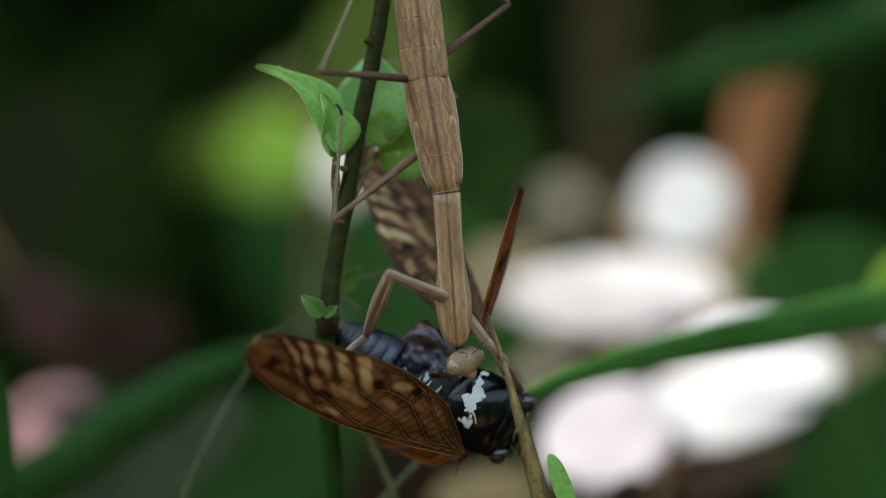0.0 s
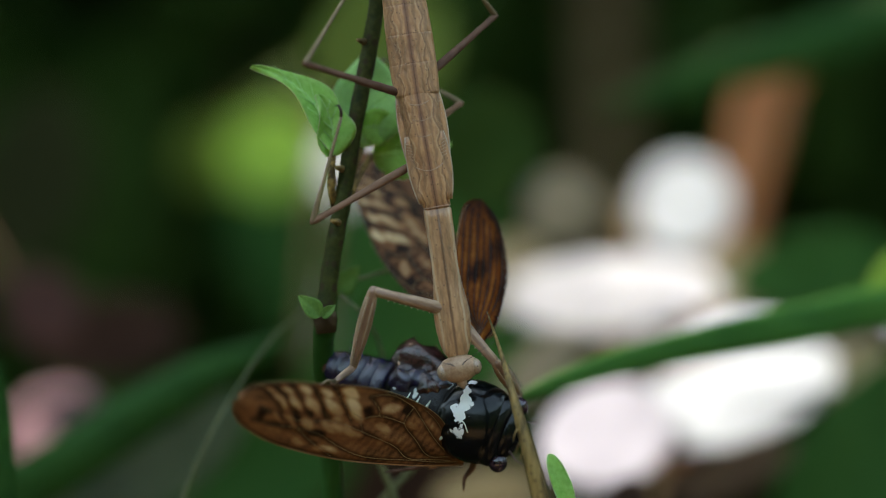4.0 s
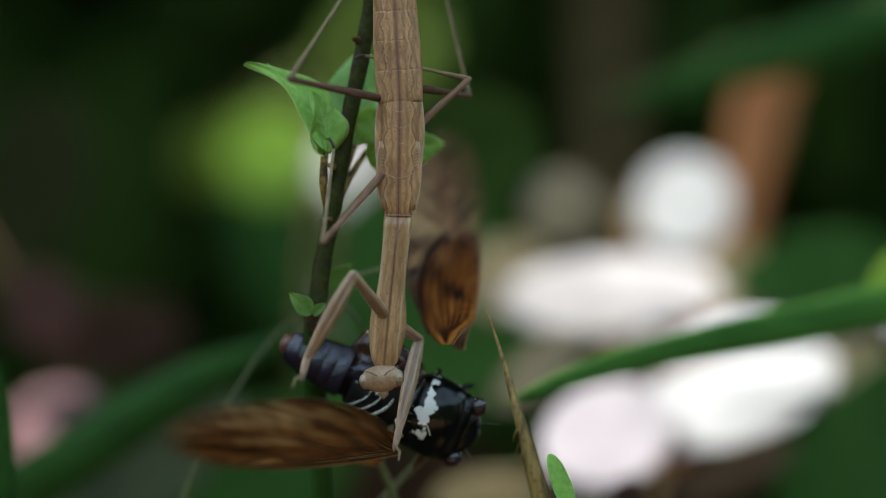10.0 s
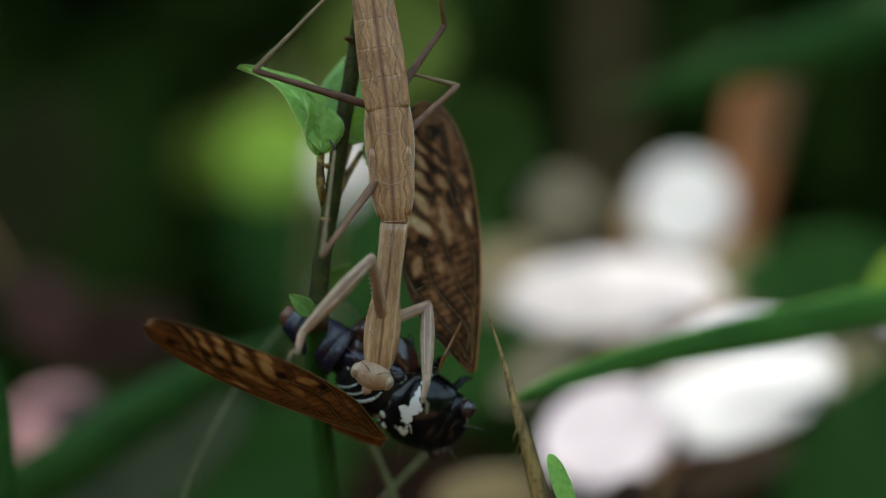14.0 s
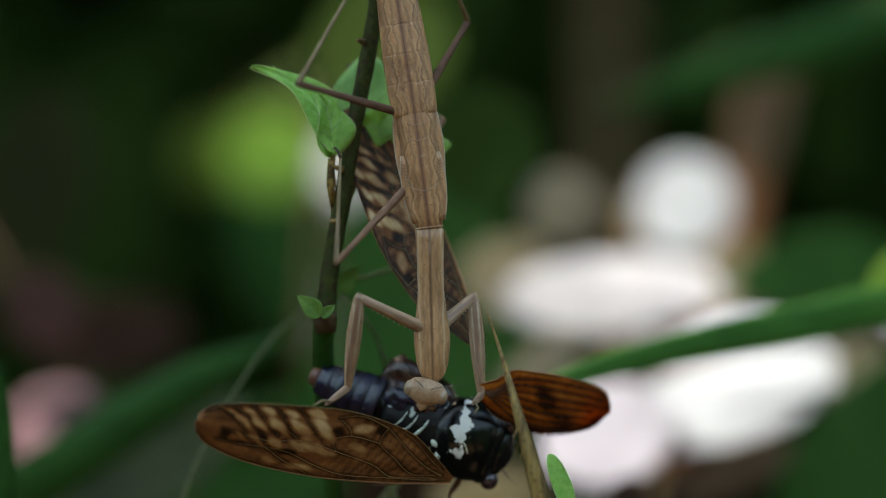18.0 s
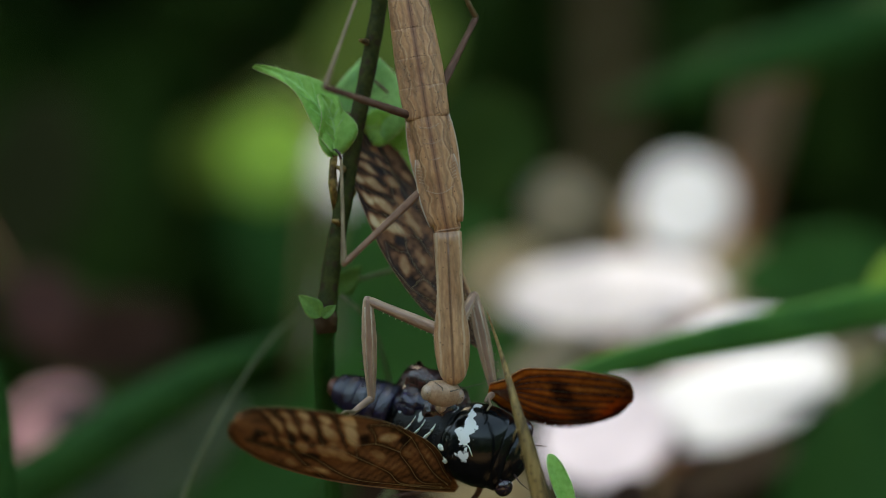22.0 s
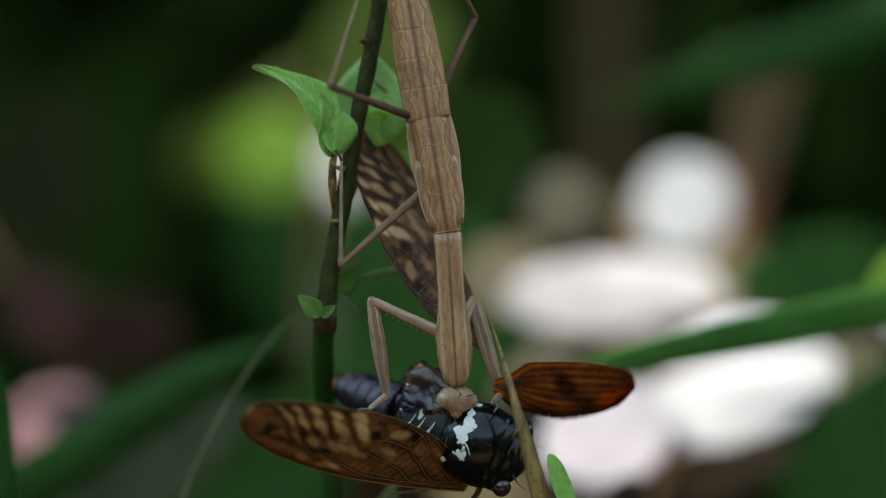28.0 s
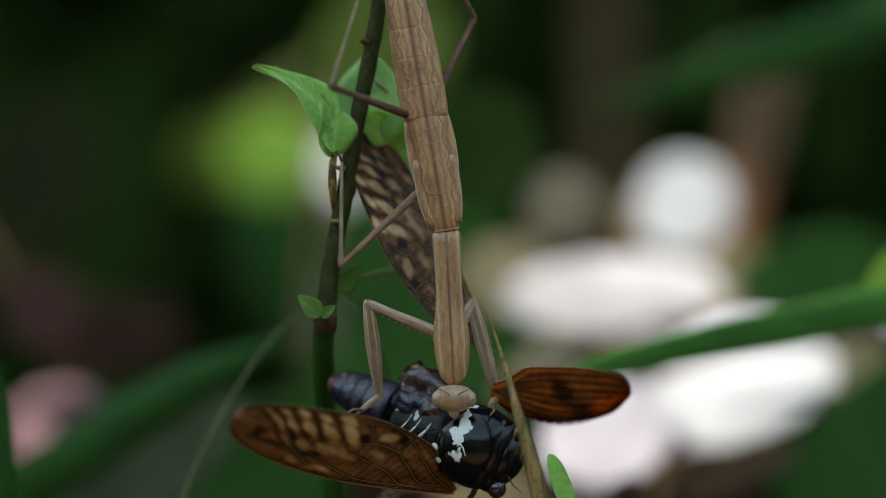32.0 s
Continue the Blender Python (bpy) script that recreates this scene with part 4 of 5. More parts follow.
# ---- the cicada ----
cicada = new("cicada")
tagged(cicada, "large black cicada with brown mottled wings, partly eaten", "cicada")
core = part("body", loft([(1, 0, 0, 1.5, 1.5), (6, 0, -0.3, 3.3, 3.0), (14, 0, -0.8, 4.4, 4.0), (20, 0, -0.5, 5.4, 4.8), (28, 0, -0.5, 6.0, 5.2), (32.5, 0, -0.5, 5.2, 4.2), (34, 0, -0.5, 3.0, 3.0)], 24), BLACK, cicada)
rad = [2.7, 3.4, 3.9, 4.25, 4.5, 4.7, 4.8]
for i in range(5):
    a, b, x = rad[i], rad[i + 1], 0.6 + i * 2.3
    part("abdomen_ring", loft([(x - 0.3, 0, 0, a - 0.35, a * 0.90), (x, 0, 0, a, a * 0.97), (x + 0.3, 0, 0, a + 0.12, a * 0.99), (x + 1.3, 0, 0, (a + b) / 2 + 0.12, (a + b) * 0.5), (x + 2.1, 0, 0, b + 0.02, b * 0.97), (x + 2.35, 0, 0, b - 0.3, b * 0.9)], 32), ABDOMEN, core)
part("tail_tip", loft([(-1.3, 0.2, 0.2, 0.9, 0.8), (-1.0, 0.2, 0.2, 1.5, 1.3), (-0.2, 0.1, 0.2, 1.9, 1.8), (0.8, 0, 0.1, 2.2, 2.1)], 14), RED_TIP, core, "reddish brown tail tip")
part("waist", loft([(13.2, -0.4, -0.4, 4.3, 3.7), (14, -0.5, -0.2, 4.9, 4.4), (17, -0.6, 0, 5.4, 4.8), (20, -0.5, 0.1, 5.9, 5.1), (23, -0.3, 0.1, 6.3, 5.2), (25, 0, 0, 6.2, 5.0)], 28), STRIPED, core, "black waist with whitish stripes")
for i, (x, y, z, r) in enumerate(((15.2, 2.2, 3.6, 2.0), (14.4, 3.6, 2.0, 1.7), (17.8, 3.2, 3.2, 2.1), (20.2, 2.8, 3.9, 1.8), (21.8, 4.0, 3.2, 1.7), (18.8, 4.9, 1.9, 1.6))):
    bm = ball(r * 1.35, r * 1.05, r * 0.75, (x, y, z), 18, 12)
    for v in bm.verts:
        v.co += (v.co - Vector((x, y, z)) * MM) * 0.45 * noise.noise(v.co * 700)
    part("wound", bm, FLESH if i % 2 else ABDOMEN, core, "open reddish flesh" if i % 2 else "glossy dark tissue")
shell = loft([(10.6, 4.6, -0.6, 0.8, 0.8), (11.4, 5.4, -0.4, 2.6, 1.8), (13, 6.0, -0.3, 3.3, 2.4), (15, 6.1, -0.2, 3.0, 2.6), (17.5, 6.3, -0.2, 3.3, 2.6), (20, 5.8, -0.2, 3.2, 2.8), (23, 5.0, -0.2, 2.9, 2.9), (25, 4.2, -0.2, 2.0, 2.4)], 26)
for v in shell.verts:
    v.co += Vector((0, v.co.y - 0.005, v.co.z)) * 0.35 * noise.noise(v.co * 450) + Vector((0, 0, 0.0004)) * noise.noise(v.co * 1400)
part("torn_shell", shell, FLESH, core, "dark reddish torn edge of the opened body")
SHIELD_SECS = [(23.0, 0, 0.3, 3.6, 4.4), (23.8, 0, 0.3, 5.4, 5.4), (25.4, 0, 0.4, 6.8, 6.1), (28, 0, 0.4, 7.4, 6.5), (30.5, 0, 0.3, 7.4, 6.3), (32.5, 0, 0.1, 7.0, 5.8), (33.8, 0, 0, 6.3, 5.1), (34.4, 0, 0, 5.4, 4.3)]
WAIST_SECS = [(13.2, -0.4, -0.4, 4.3, 3.7), (14, -0.5, -0.2, 4.9, 4.4), (17, -0.6, 0, 5.4, 4.8), (20, -0.5, 0.1, 5.9, 5.1), (23, -0.3, 0.1, 6.3, 5.2), (25, 0, 0, 6.2, 5.0)]
part("shield", loft(SHIELD_SECS, 32), SHIELD, core, "black back shield with a waxy white mark")


def on_body(secs, x, y, lift=0.0):
    """A place on the upper side of a lofted body, in metres."""
    xs = [s[0] for s in secs]
    cy, cz, ry, rz = (np.interp(x, xs, [s[k] for s in secs]) for k in (1, 2, 3, 4))
    return (x * MM, y * MM, (cz + rz * math.sqrt(max(0.02, 1 - ((y - cy) / ry) ** 2)) + lift) * MM)


part("wax_line", tube([on_body(SHIELD_SECS, 28.2 + 2.2 * t, -0.6 + 0.5 * math.sin(4 * t) - 1.0 * t, -0.04) for t in np.linspace(0, 1, 9)], 0.00013, 6), WAX, core)
for x0, w in ((16.6, 0.14), (18.6, 0.20), (20.7, 0.30)):
    ys = np.linspace(-4.4, 0.9, 13)
    bar = [on_body(WAIST_SECS, x0 + 0.62 * (y + 2.0) - 0.10 * (y + 2.0) ** 2, y, 0.10) for y in ys]
    part("pale_bar", tube(bar, [w * MM * (0.2 + 0.8 * math.sin(math.pi * (k + 0.5) / 13)) * (1 + 0.15 * math.sin(k * 2.1 + x0)) for k in range(13)], 8), WAX, core, "waxy greenish white bar")
for x, y, rx, ry in ((24.4, -2.5, 0.75, 0.55), (25.5, -4.4, 0.5, 0.8), (24.2, -5.0, 0.4, 0.4)):
    px = on_body(SHIELD_SECS, x, y)
    bm = ball(rx, ry, 0.22, (px[0] / MM, px[1] / MM, px[2] / MM - 0.06), 14, 8)
    for v in bm.verts:
        v.co.xy += (v.co.xy - Vector(px[:2])) * 0.8 * noise.noise(v.co * 1500)
    part("wax_patch", bm, WAX, core)
part("neck_plate", loft([(32.8, 0, 0, 5.8, 4.6), (33.3, 0, 0, 6.7, 4.9), (34.4, 0, -0.1, 6.7, 4.6), (35.2, 0, -0.2, 6.0, 4.0), (35.6, 0, -0.2, 5.3, 3.5)], 28), BLACK, core)
part("head", loft([(34.8, 0, -0.3, 5.2, 3.6), (36.0, 0, -0.3, 5.0, 3.4), (37.0, 0, -0.4, 3.9, 2.8), (37.9, 0, -0.6, 2.2, 2.0), (38.3, 0, -0.6, 0.8, 0.8)], 24), BLACK, core)
for s in (1, -1):
    part("eye", ball(1.7, 1.8, 1.8, (36.0, s * 5.3, 0.3)), CICADA_EYE, core, "glossy dark round eye")
    part("antenna", tube([(0.0372, s * 0.0025, 0.001), (0.0390, s * 0.0036, 0.0013), (0.0410, s * 0.0042, 0.001)], [0.0002, 0.00012, 0.00005], 6), DARK, core)
    for i in range(3):
        x = 0.022 + 0.005 * i
        if s < 0 and i != 1:
            path = ((0.026, -0.005, -0.003), (0.025, -0.0088, -0.0025), (0.0215, -0.0118, -0.002), (0.0165, -0.0146, -0.002)) if i == 0 else ((0.0305, -0.005, -0.003), (0.0312, -0.008, -0.003), (0.0306, -0.0105, -0.0028), (0.0312, -0.0125, -0.003))
            part("leg", tube([tuple(p) for p in spline(path, 5)], [0.00075 - 0.00004 * k for k in range(16)], 8), LEG_DARK, core, "dark brown spiny leg")
            continue
        out = 0.0066 if s > 0 else 0.0078
        part("leg", tube([(x, s * 0.004, -0.003), (x + 0.0006 * (i - 1), s * 0.0060, -0.0065), (x + 0.0012 * (i - 1), s * 0.0064, -0.0075), (x + 0.002 * (i - 1), s * out, -0.0085)], [0.0008, 0.0007, 0.0005, 0.0002], 8), BLACK, core)


def wing(name, label, length, us, lead, trail, flip, mat, veins, parent, shade, vein_mat, fray=0.0):
    """A veined wing along x; lead and trail are the edges in millimetres at the stations us."""
    yl = np.array([p[0] for p in spline([(a,) for a in lead], 10, True)])
    yt = np.array([p[0] for p in spline([(a,) for a in trail], 10, True)])
    uu = np.array([p[0] for p in spline([(a,) for a in us], 10, True)])

    def place(u, v, lift=0.0):
        a, b = np.interp(u, uu, yl), np.interp(u, uu, yt)
        y = a + (b - a) * v
        z = 0.35 * math.sin(v * 20) * math.sin(math.pi * min(1, u * 1.05)) * 0.35 + 1.6 * math.sin(math.pi * v) * u * 0.6 - 1.2 * u * u
        return (u * length * MM, y * flip * MM, (z + lift) * MM)

    # dark along the veins, paler in the middle of each cell, with cream bars or amber rays
    lines = []
    for path, r in veins:
        pts = np.array([place(u, v)[:2] for u, v in (tuple(p) for p in spline(path, 6))])
        lines.append((pts[:-1], pts[1:]))
    starts, ends = np.concatenate([a for a, b in lines]), np.concatenate([b for a, b in lines])
    seg = ends - starts

    def pigment(u, v):
        p = np.array(place(u, v)[:2])
        s = np.clip(((p - starts) * seg).sum(1) / np.maximum((seg * seg).sum(1), 1e-12), 0, 1)
        d = float(np.linalg.norm(starts + seg * s[:, None] - p, axis=1).min()) / MM
        return shade(u, v, min(1.0, max(0.0, (d - 0.08) / 0.6)))

    bm = bmesh.new()
    uvl = bm.loops.layers.uv.new("UVMap")
    nv = 36
    fine = np.linspace(0, 1, 97)
    tops, lows, uvs, tone = [], [], {}, []
    for lift, rows in ((0.05, tops), (-0.05, lows)):
        for i, u in enumerate(fine):
            row = []
            for j in range(nv + 1):
                v = j / nv
                e = v
                if fray:
                    e = v * (1 - fray * (i % 3 == 0) * (v > 0.9) - fray * 1.5 * (i % 7 == 0) * (v > 0.9))
                vert = bm.verts.new(place(u, e, lift))
                uvs[vert] = (u, v)
                tone.append(pigment(u, v))
                row.append(vert)
            rows.append(row)
    for rows in (tops, lows):
        for a, b in zip(rows, rows[1:]):
            for j in range(nv):
                bm.faces.new((a[j], a[j + 1], b[j + 1], b[j]))
    for i in range(len(fine) - 1):
        for j in (0, nv):
            bm.faces.new((tops[i][j], tops[i + 1][j], lows[i + 1][j], lows[i][j]))
    for i in (0, len(fine) - 1):
        for j in range(nv):
            bm.faces.new((tops[i][j], tops[i][j + 1], lows[i][j + 1], lows[i][j]))
    for f in bm.faces:
        for lp in f.loops:
            lp[uvl].uv = uvs[lp.vert]
    ob = part(name, bm, mat, parent, label)
    ob.data.attributes.new("pigment", 'FLOAT', 'POINT').data.foreach_set("value", tone)
    for i, (path, r) in enumerate(veins):
        pts = [place(u, v, 0.06) for u, v in (tuple(p) for p in spline(path, 6))]
        part("costal_vein" if i == 0 else "vein", tube(pts, [r * 0.52 * MM * (1 - 0.5 * k / len(pts)) for k in range(len(pts))], 6), COSTA if i == 0 else vein_mat, ob)
    return ob


def spot(u, v, cu, cv, ru, rv, lean=0.0):
    """A soft-edged oval of pigment, 1 in its middle."""
    a = (u - cu - lean * (v - cv)) / ru
    b = (v - cv) / rv
    return max(0.0, min(1.0, 1.7 - 1.5 * math.hypot(a, b)))


WING_CELLS = ((0.60, 0.046), (0.69, 0.041), (0.77, 0.036), (0.838, 0.030), (0.895, 0.024))


def forewing_shade(u, v, cell):
    w = noise.noise(Vector((u * 22, v * 7, 0.3)))
    u, v = u + 0.010 * w, v + 0.04 * noise.noise(Vector((u * 16, v * 5, 4.2)))
    rib = 0.30 * max(0.0, min(1.0, (0.55 - u) * 6))
    t = 0.14 + 0.34 * cell * (1 - rib + rib * math.sin(u * 190 + 14 * v))
    if u > 0.48:
        t -= 0.10 * min(1.0, (u - 0.48) * 10) * min(1.0, max(0.0, (1.1 - u) * 8))
    for i, (c, w) in enumerate(WING_CELLS):
        t = max(t, (1.12 - 0.08 * i) * spot(u, v, c, 0.90 - 0.008 * i, w * 0.80, 0.09, 0.3))
        t = max(t, (0.98 - 0.06 * i) * spot(u, v, c - 0.05, 0.70, w * 0.86, 0.20, 0.30))
        t = max(t, (0.72 - 0.04 * i) * spot(u, v, c - 0.075, 0.42, w * 0.85, 0.13, 0.34))
    for amount, cu, cv, ru, rv, lean in ((0.78, 0.585, 0.47, 0.050, 0.12, 0.3), (0.70, 0.50, 0.40, 0.045, 0.10, 0.3), (0.66, 0.405, 0.52, 0.055, 0.10, 0.25), (0.92, 0.415, 0.81, 0.055, 0.10, -0.2),
                                        (0.55, 0.30, 0.66, 0.05, 0.09, 0.2), (0.85, 0.57, 0.12, 0.075, 0.07, 0.3), (0.66, 0.69, 0.14, 0.05, 0.06, 0.2), (0.5, 0.80, 0.2, 0.05, 0.06, 0.2)):
        t = max(t, amount * spot(u, v, cu, cv, ru, rv, lean) * (0.5 + 0.5 * cell))
    t -= 0.40 * max(spot(u, v, 0.885, 0.40, 0.028, 0.09), spot(u, v, 0.745, 0.46, 0.022, 0.06), spot(u, v, 0.50, 0.70, 0.03, 0.08), spot(u, v, 0.64, 0.30, 0.04, 0.05), spot(u, v, 0.35, 0.84, 0.02, 0.06))
    return t


def dimmed_wing_shade(u, v, cell):
    """The near wing's pigment, more broken, and darkened because the far wing is less lit."""
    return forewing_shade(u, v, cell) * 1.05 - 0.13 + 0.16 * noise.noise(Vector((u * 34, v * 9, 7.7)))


def hindwing_shade(u, v, cell):
    t = 0.27 + 0.60 * cell ** 0.55 * (1 - 0.40 * u) * (0.85 + 0.45 * noise.noise(Vector((u * 3, v * 11, 2.0))))
    t *= 1 - 0.62 * max(0.0, min(1.0, (u - 0.80) * 7)) * (0.6 + 0.4 * v)
    t *= 1 - 0.6 * max(0.0, min(1.0, (v - 0.80) * 6))
    return t - 0.30 * max(spot(u, v, 0.50, 0.40, 0.09, 0.26, 0.30), 0.6 * spot(u, v, 0.66, 0.75, 0.12, 0.20, 0.2))


US = (0, 0.1, 0.25, 0.5, 0.75, 0.9, 0.97, 1.0)
LEAD = (0.6, 2.1, 4.0, 6.2, 6.6, 5.4, 3.6, 0.9)
TRAIL = (-0.6, -3.8, -8.0, -9.2, -6.6, -4.6, -3.0, -0.5)
FORE_VEINS = [([(0, 0), (0.25, 0.0), (0.5, 0.0), (0.8, 0.0), (0.97, 0.02)], 0.36), ([(0.03, 0.3), (0.1, 0.14), (0.22, 0.11), (0.41, 0.09), (0.52, 0.17), (0.667, 0.32), (0.73, 0.34)], 0.16),
              ([(0.06, 0.25), (0.22, 0.13), (0.32, 0.31), (0.474, 0.43), (0.625, 0.50), (0.70, 0.44), (0.667, 0.32)], 0.16), ([(0.08, 0.4), (0.14, 0.25), (0.25, 0.48), (0.334, 0.67), (0.33, 0.90)], 0.17),
              ([(0.05, 0.5), (0.15, 0.6), (0.33, 0.92)], 0.2), ([(0.33, 0.92), (0.44, 0.97), (0.52, 0.88)], 0.15), ([(0.334, 0.67), (0.447, 0.68), (0.50, 0.59), (0.474, 0.43)], 0.15),
              ([(0.447, 0.68), (0.47, 0.78), (0.51, 0.86)], 0.13), ([(0.50, 0.59), (0.56, 0.67), (0.62, 0.76)], 0.12), ([(0.73, 0.34), (0.66, 0.20), (0.53, 0.03)], 0.14), ([(0.625, 0.50), (0.66, 0.60), (0.70, 0.66)], 0.1),
              ([(0.05, 0.75), (0.15, 0.86), (0.30, 0.97)], 0.12), ([(0.73, 0.34), (0.80, 0.30), (0.9, 0.25)], 0.1), ([(0.70, 0.44), (0.79, 0.46), (0.9, 0.5)], 0.1), ([(0.05, 1.0), (0.3, 1.0), (0.6, 1.0), (0.9, 1.0), (0.98, 0.9)], 0.13)]
FORE_VEINS += [([(c + w + 0.03, 0.98), (c + w, 0.885), (c + w - 0.055, 0.70), (c + w - 0.105, 0.54)], 0.07) for c, w in WING_CELLS]
HUS = (0, 0.10, 0.13, 0.17, 0.22, 0.30, 0.45, 0.6, 0.82, 0.94, 1.0)
HLEAD = (1.2, 2.4, 2.9, 4.3, 4.7, 4.8, 4.8, 4.6, 3.9, 2.8, 0.9)
HTRAIL = (-1.2, -3.4, -4.0, -4.5, -5.0, -5.6, -6.6, -6.8, -5.7, -4.2, -1.9)
HIND_VEINS = [([(0, 0), (0.3, 0), (0.7, 0), (0.95, 0.05)], 0.28)] + [([(0.02, 0.5), (0.3, 0.14 + 0.12 * i), (0.65, 0.10 + 0.135 * i), (0.95 - 0.03 * i, 0.10 + 0.14 * i)], 0.11) for i in range(7)] + [([(0.1, 1.0), (0.4, 1.0), (0.75, 1.0), (0.95, 0.9)], 0.2)]
fw_l = wing("forewing", "brown mottled forewing with pale cells and amber veins", 50, US, LEAD, TRAIL, 1, FOREWING, FORE_VEINS, cicada, forewing_shade, GOLD_VEIN)
fw_r = wing("forewing", "brown mottled forewing with cream flecks, darkened for shade", 50, US, LEAD, TRAIL, -1, FOREWING, FORE_VEINS, cicada, dimmed_wing_shade, GOLD_VEIN)
hw_l = wing("hindwing", "dark amber hindwing", 28, HUS, HLEAD, HTRAIL, 1, HINDWING, HIND_VEINS, cicada, hindwing_shade, VEIN, 0.02)
hw_r = wing("hindwing", "dark amber hindwing with a frayed edge", 28, HUS, HLEAD, HTRAIL, 1, HINDWING, HIND_VEINS, cicada, hindwing_shade, VEIN, 0.02)


# ---- what moves ----
def track(*rows):
    """A plan place over time from rows (seconds, across, down)."""
    ts = [r[0] for r in rows]
    xs = [r[1] for r in rows]
    ys = [r[2] for r in rows]
    return lambda t: (float(np.interp(t, ts, xs)), float(np.interp(t, ts, ys)))


def value(*rows):
    ts = [r[0] for r in rows]
    vs = [r[1] for r in rows]
    return lambda t: float(np.interp(t, ts, vs))


BEATS = [0.5 * i for i in range(8)] + [4.2, 4.9] + [round(5.5 + 0.1 * i, 1) for i in range(91)] + [15.5] + [16.5 + 0.5 * i for i in range(19)] + [26.5] + [27.5 + 0.5 * i for i in range(10)]
BURSTS = ((5.45, 5.9), (6.05, 6.4), (6.65, 6.9), (7.65, 8.12), (8.55, 8.72), (8.95, 9.42), (9.75, 10.15), (10.5, 10.72), (11.1, 11.32), (12.95, 13.25), (13.55, 13.9), (14.3, 15.0))


def tip_of(m, length):
    """The far end of a limb: plan place and depth."""
    p = m @ Vector((length * MM, 0, 0))
    s = (0.5 + p.y) / 0.5 * 1e-4
    return (p.x / s + 784, 441 - (p.z - 1) / s), p.y


def motions():
    # slides the added sprig into the reed leaf's sunlight
    walk(reed_shade, [(t, Matrix.Translation(SHADED + DRIFT * k)) for t, k in ((0, 1.0), (6, 0.92), (9, 0.55), (11, 0.26), (14, 0.16), (18, 0.04), (24, 0.0), (32, 0.03))])
    neck = track((0, 790, 340), (1, 773, 355), (2, 763, 362), (3.5, 765, 362), (5.5, 803, 385), (6, 878, 328), (6.5, 810, 305), (7, 743, 305), (7.5, 715, 305), (8, 698, 357), (8.5, 765, 375), (9, 703, 365),
                 (10, 705, 382), (10.4, 707, 382), (11, 710, 388), (12, 697, 373), (12.6, 699, 378), (13, 735, 390), (13.3, 717, 388), (14, 698, 393), (14.5, 688, 397), (16.5, 772, 403), (17, 755, 403), (18, 760, 403), (19, 778, 402), (20, 777, 405), (21.5, 788, 406), (23, 790, 410), (25, 790, 405), (28, 792, 410), (30, 787, 408), (32, 789, 408))
    waist = track((0, 754, 137), (1, 740, 152), (2, 732, 160), (3.5, 733, 160), (5.5, 758, 186), (6, 836, 128), (6.5, 788, 100), (7, 738, 100), (7.5, 735, 101), (8, 716, 150), (8.5, 768, 170), (9, 706, 160),
                  (10, 708, 178), (11, 706, 184), (12, 694, 168), (13, 725, 186), (14, 686, 190), (14.5, 680, 193), (16.5, 745, 200), (17, 731, 200), (18, 734, 200), (20, 747, 202), (23, 756, 208), (25, 756, 203), (28, 758, 208), (32, 754, 206))
    tail = track((0, 738, 0), (1, 727, 0), (2, 713, 0), (3.5, 716, 0), (5.5, 712, 0), (6, 812, 0), (6.5, 778, 0), (7, 728, 0), (7.5, 732, 0), (8, 685, 0), (8.5, 745, 0), (9, 700, 0), (10, 698, 0), (10.4, 705, 0),
                 (11, 695, 0), (12, 678, 0), (13, 700, 0), (13.3, 680, 0), (14, 660, 0), (14.5, 662, 0), (16.5, 712, 0), (17, 700, 0), (18, 703, 0), (20, 713, 0), (23, 722, 0), (25, 722, 0), (28, 722, 0), (30, 716, 0), (32, 717, 0))
    chin = track((0, 808, 612), (1, 815, 620), (2, 805, 622), (3.5, 802, 622), (5.5, 835, 640), (6, 908, 605), (6.5, 840, 580), (7, 733, 585), (7.5, 665, 620), (8, 645, 605), (8.5, 720, 640), (9, 668, 625),
                 (10, 680, 640), (10.4, 678, 645), (11, 690, 655), (12, 663, 635), (13, 690, 650), (13.3, 680, 650), (14, 670, 645), (14.5, 655, 655), (16.5, 772, 665), (17, 757, 665), (18, 766, 665), (19, 785, 668), (20, 788, 668), (21.5, 800, 668), (22.5, 799, 672), (23, 803, 678), (25, 805, 670), (28, 808, 680), (30, 800, 678), (32, 803, 680))
    head_a = track((0, 792, 655), (1, 785, 660), (2, 778, 658), (3.5, 768, 658), (5.5, 795, 672), (6, 875, 630), (6.5, 810, 605), (7, 700, 600), (7.5, 610, 590), (8, 600, 620), (8.5, 655, 662), (9, 630, 665), (10, 635, 675), (10.4, 640, 685),
                   (11, 650, 690), (12, 630, 680), (13, 632, 678), (13.3, 632, 688), (14, 622, 650), (14.5, 605, 665), (16.5, 715, 690), (17, 690, 680), (18, 715, 682), (19, 733, 690), (20, 735, 685), (23, 745, 695), (25, 748, 685), (28, 773, 705), (30, 753, 705), (32, 763, 705))
    head_b = track((0, 852, 625), (1, 860, 630), (2, 860, 638), (3.5, 853, 640), (5.5, 872, 655), (6, 948, 605), (6.5, 890, 585), (7, 782, 592), (7.5, 690, 570), (8, 675, 660), (8.5, 745, 665), (9, 705, 640), (10, 720, 665), (10.4, 720, 655),
                   (11, 715, 660), (12, 695, 645), (13, 705, 662), (13.3, 707, 670), (14, 700, 682), (14.5, 682, 690), (16.5, 797, 697), (17, 780, 700), (18, 795, 705), (19, 802, 690), (20, 803, 695), (23, 825, 705), (25, 828, 705), (28, 842, 708), (30, 833, 705), (32, 845, 705))
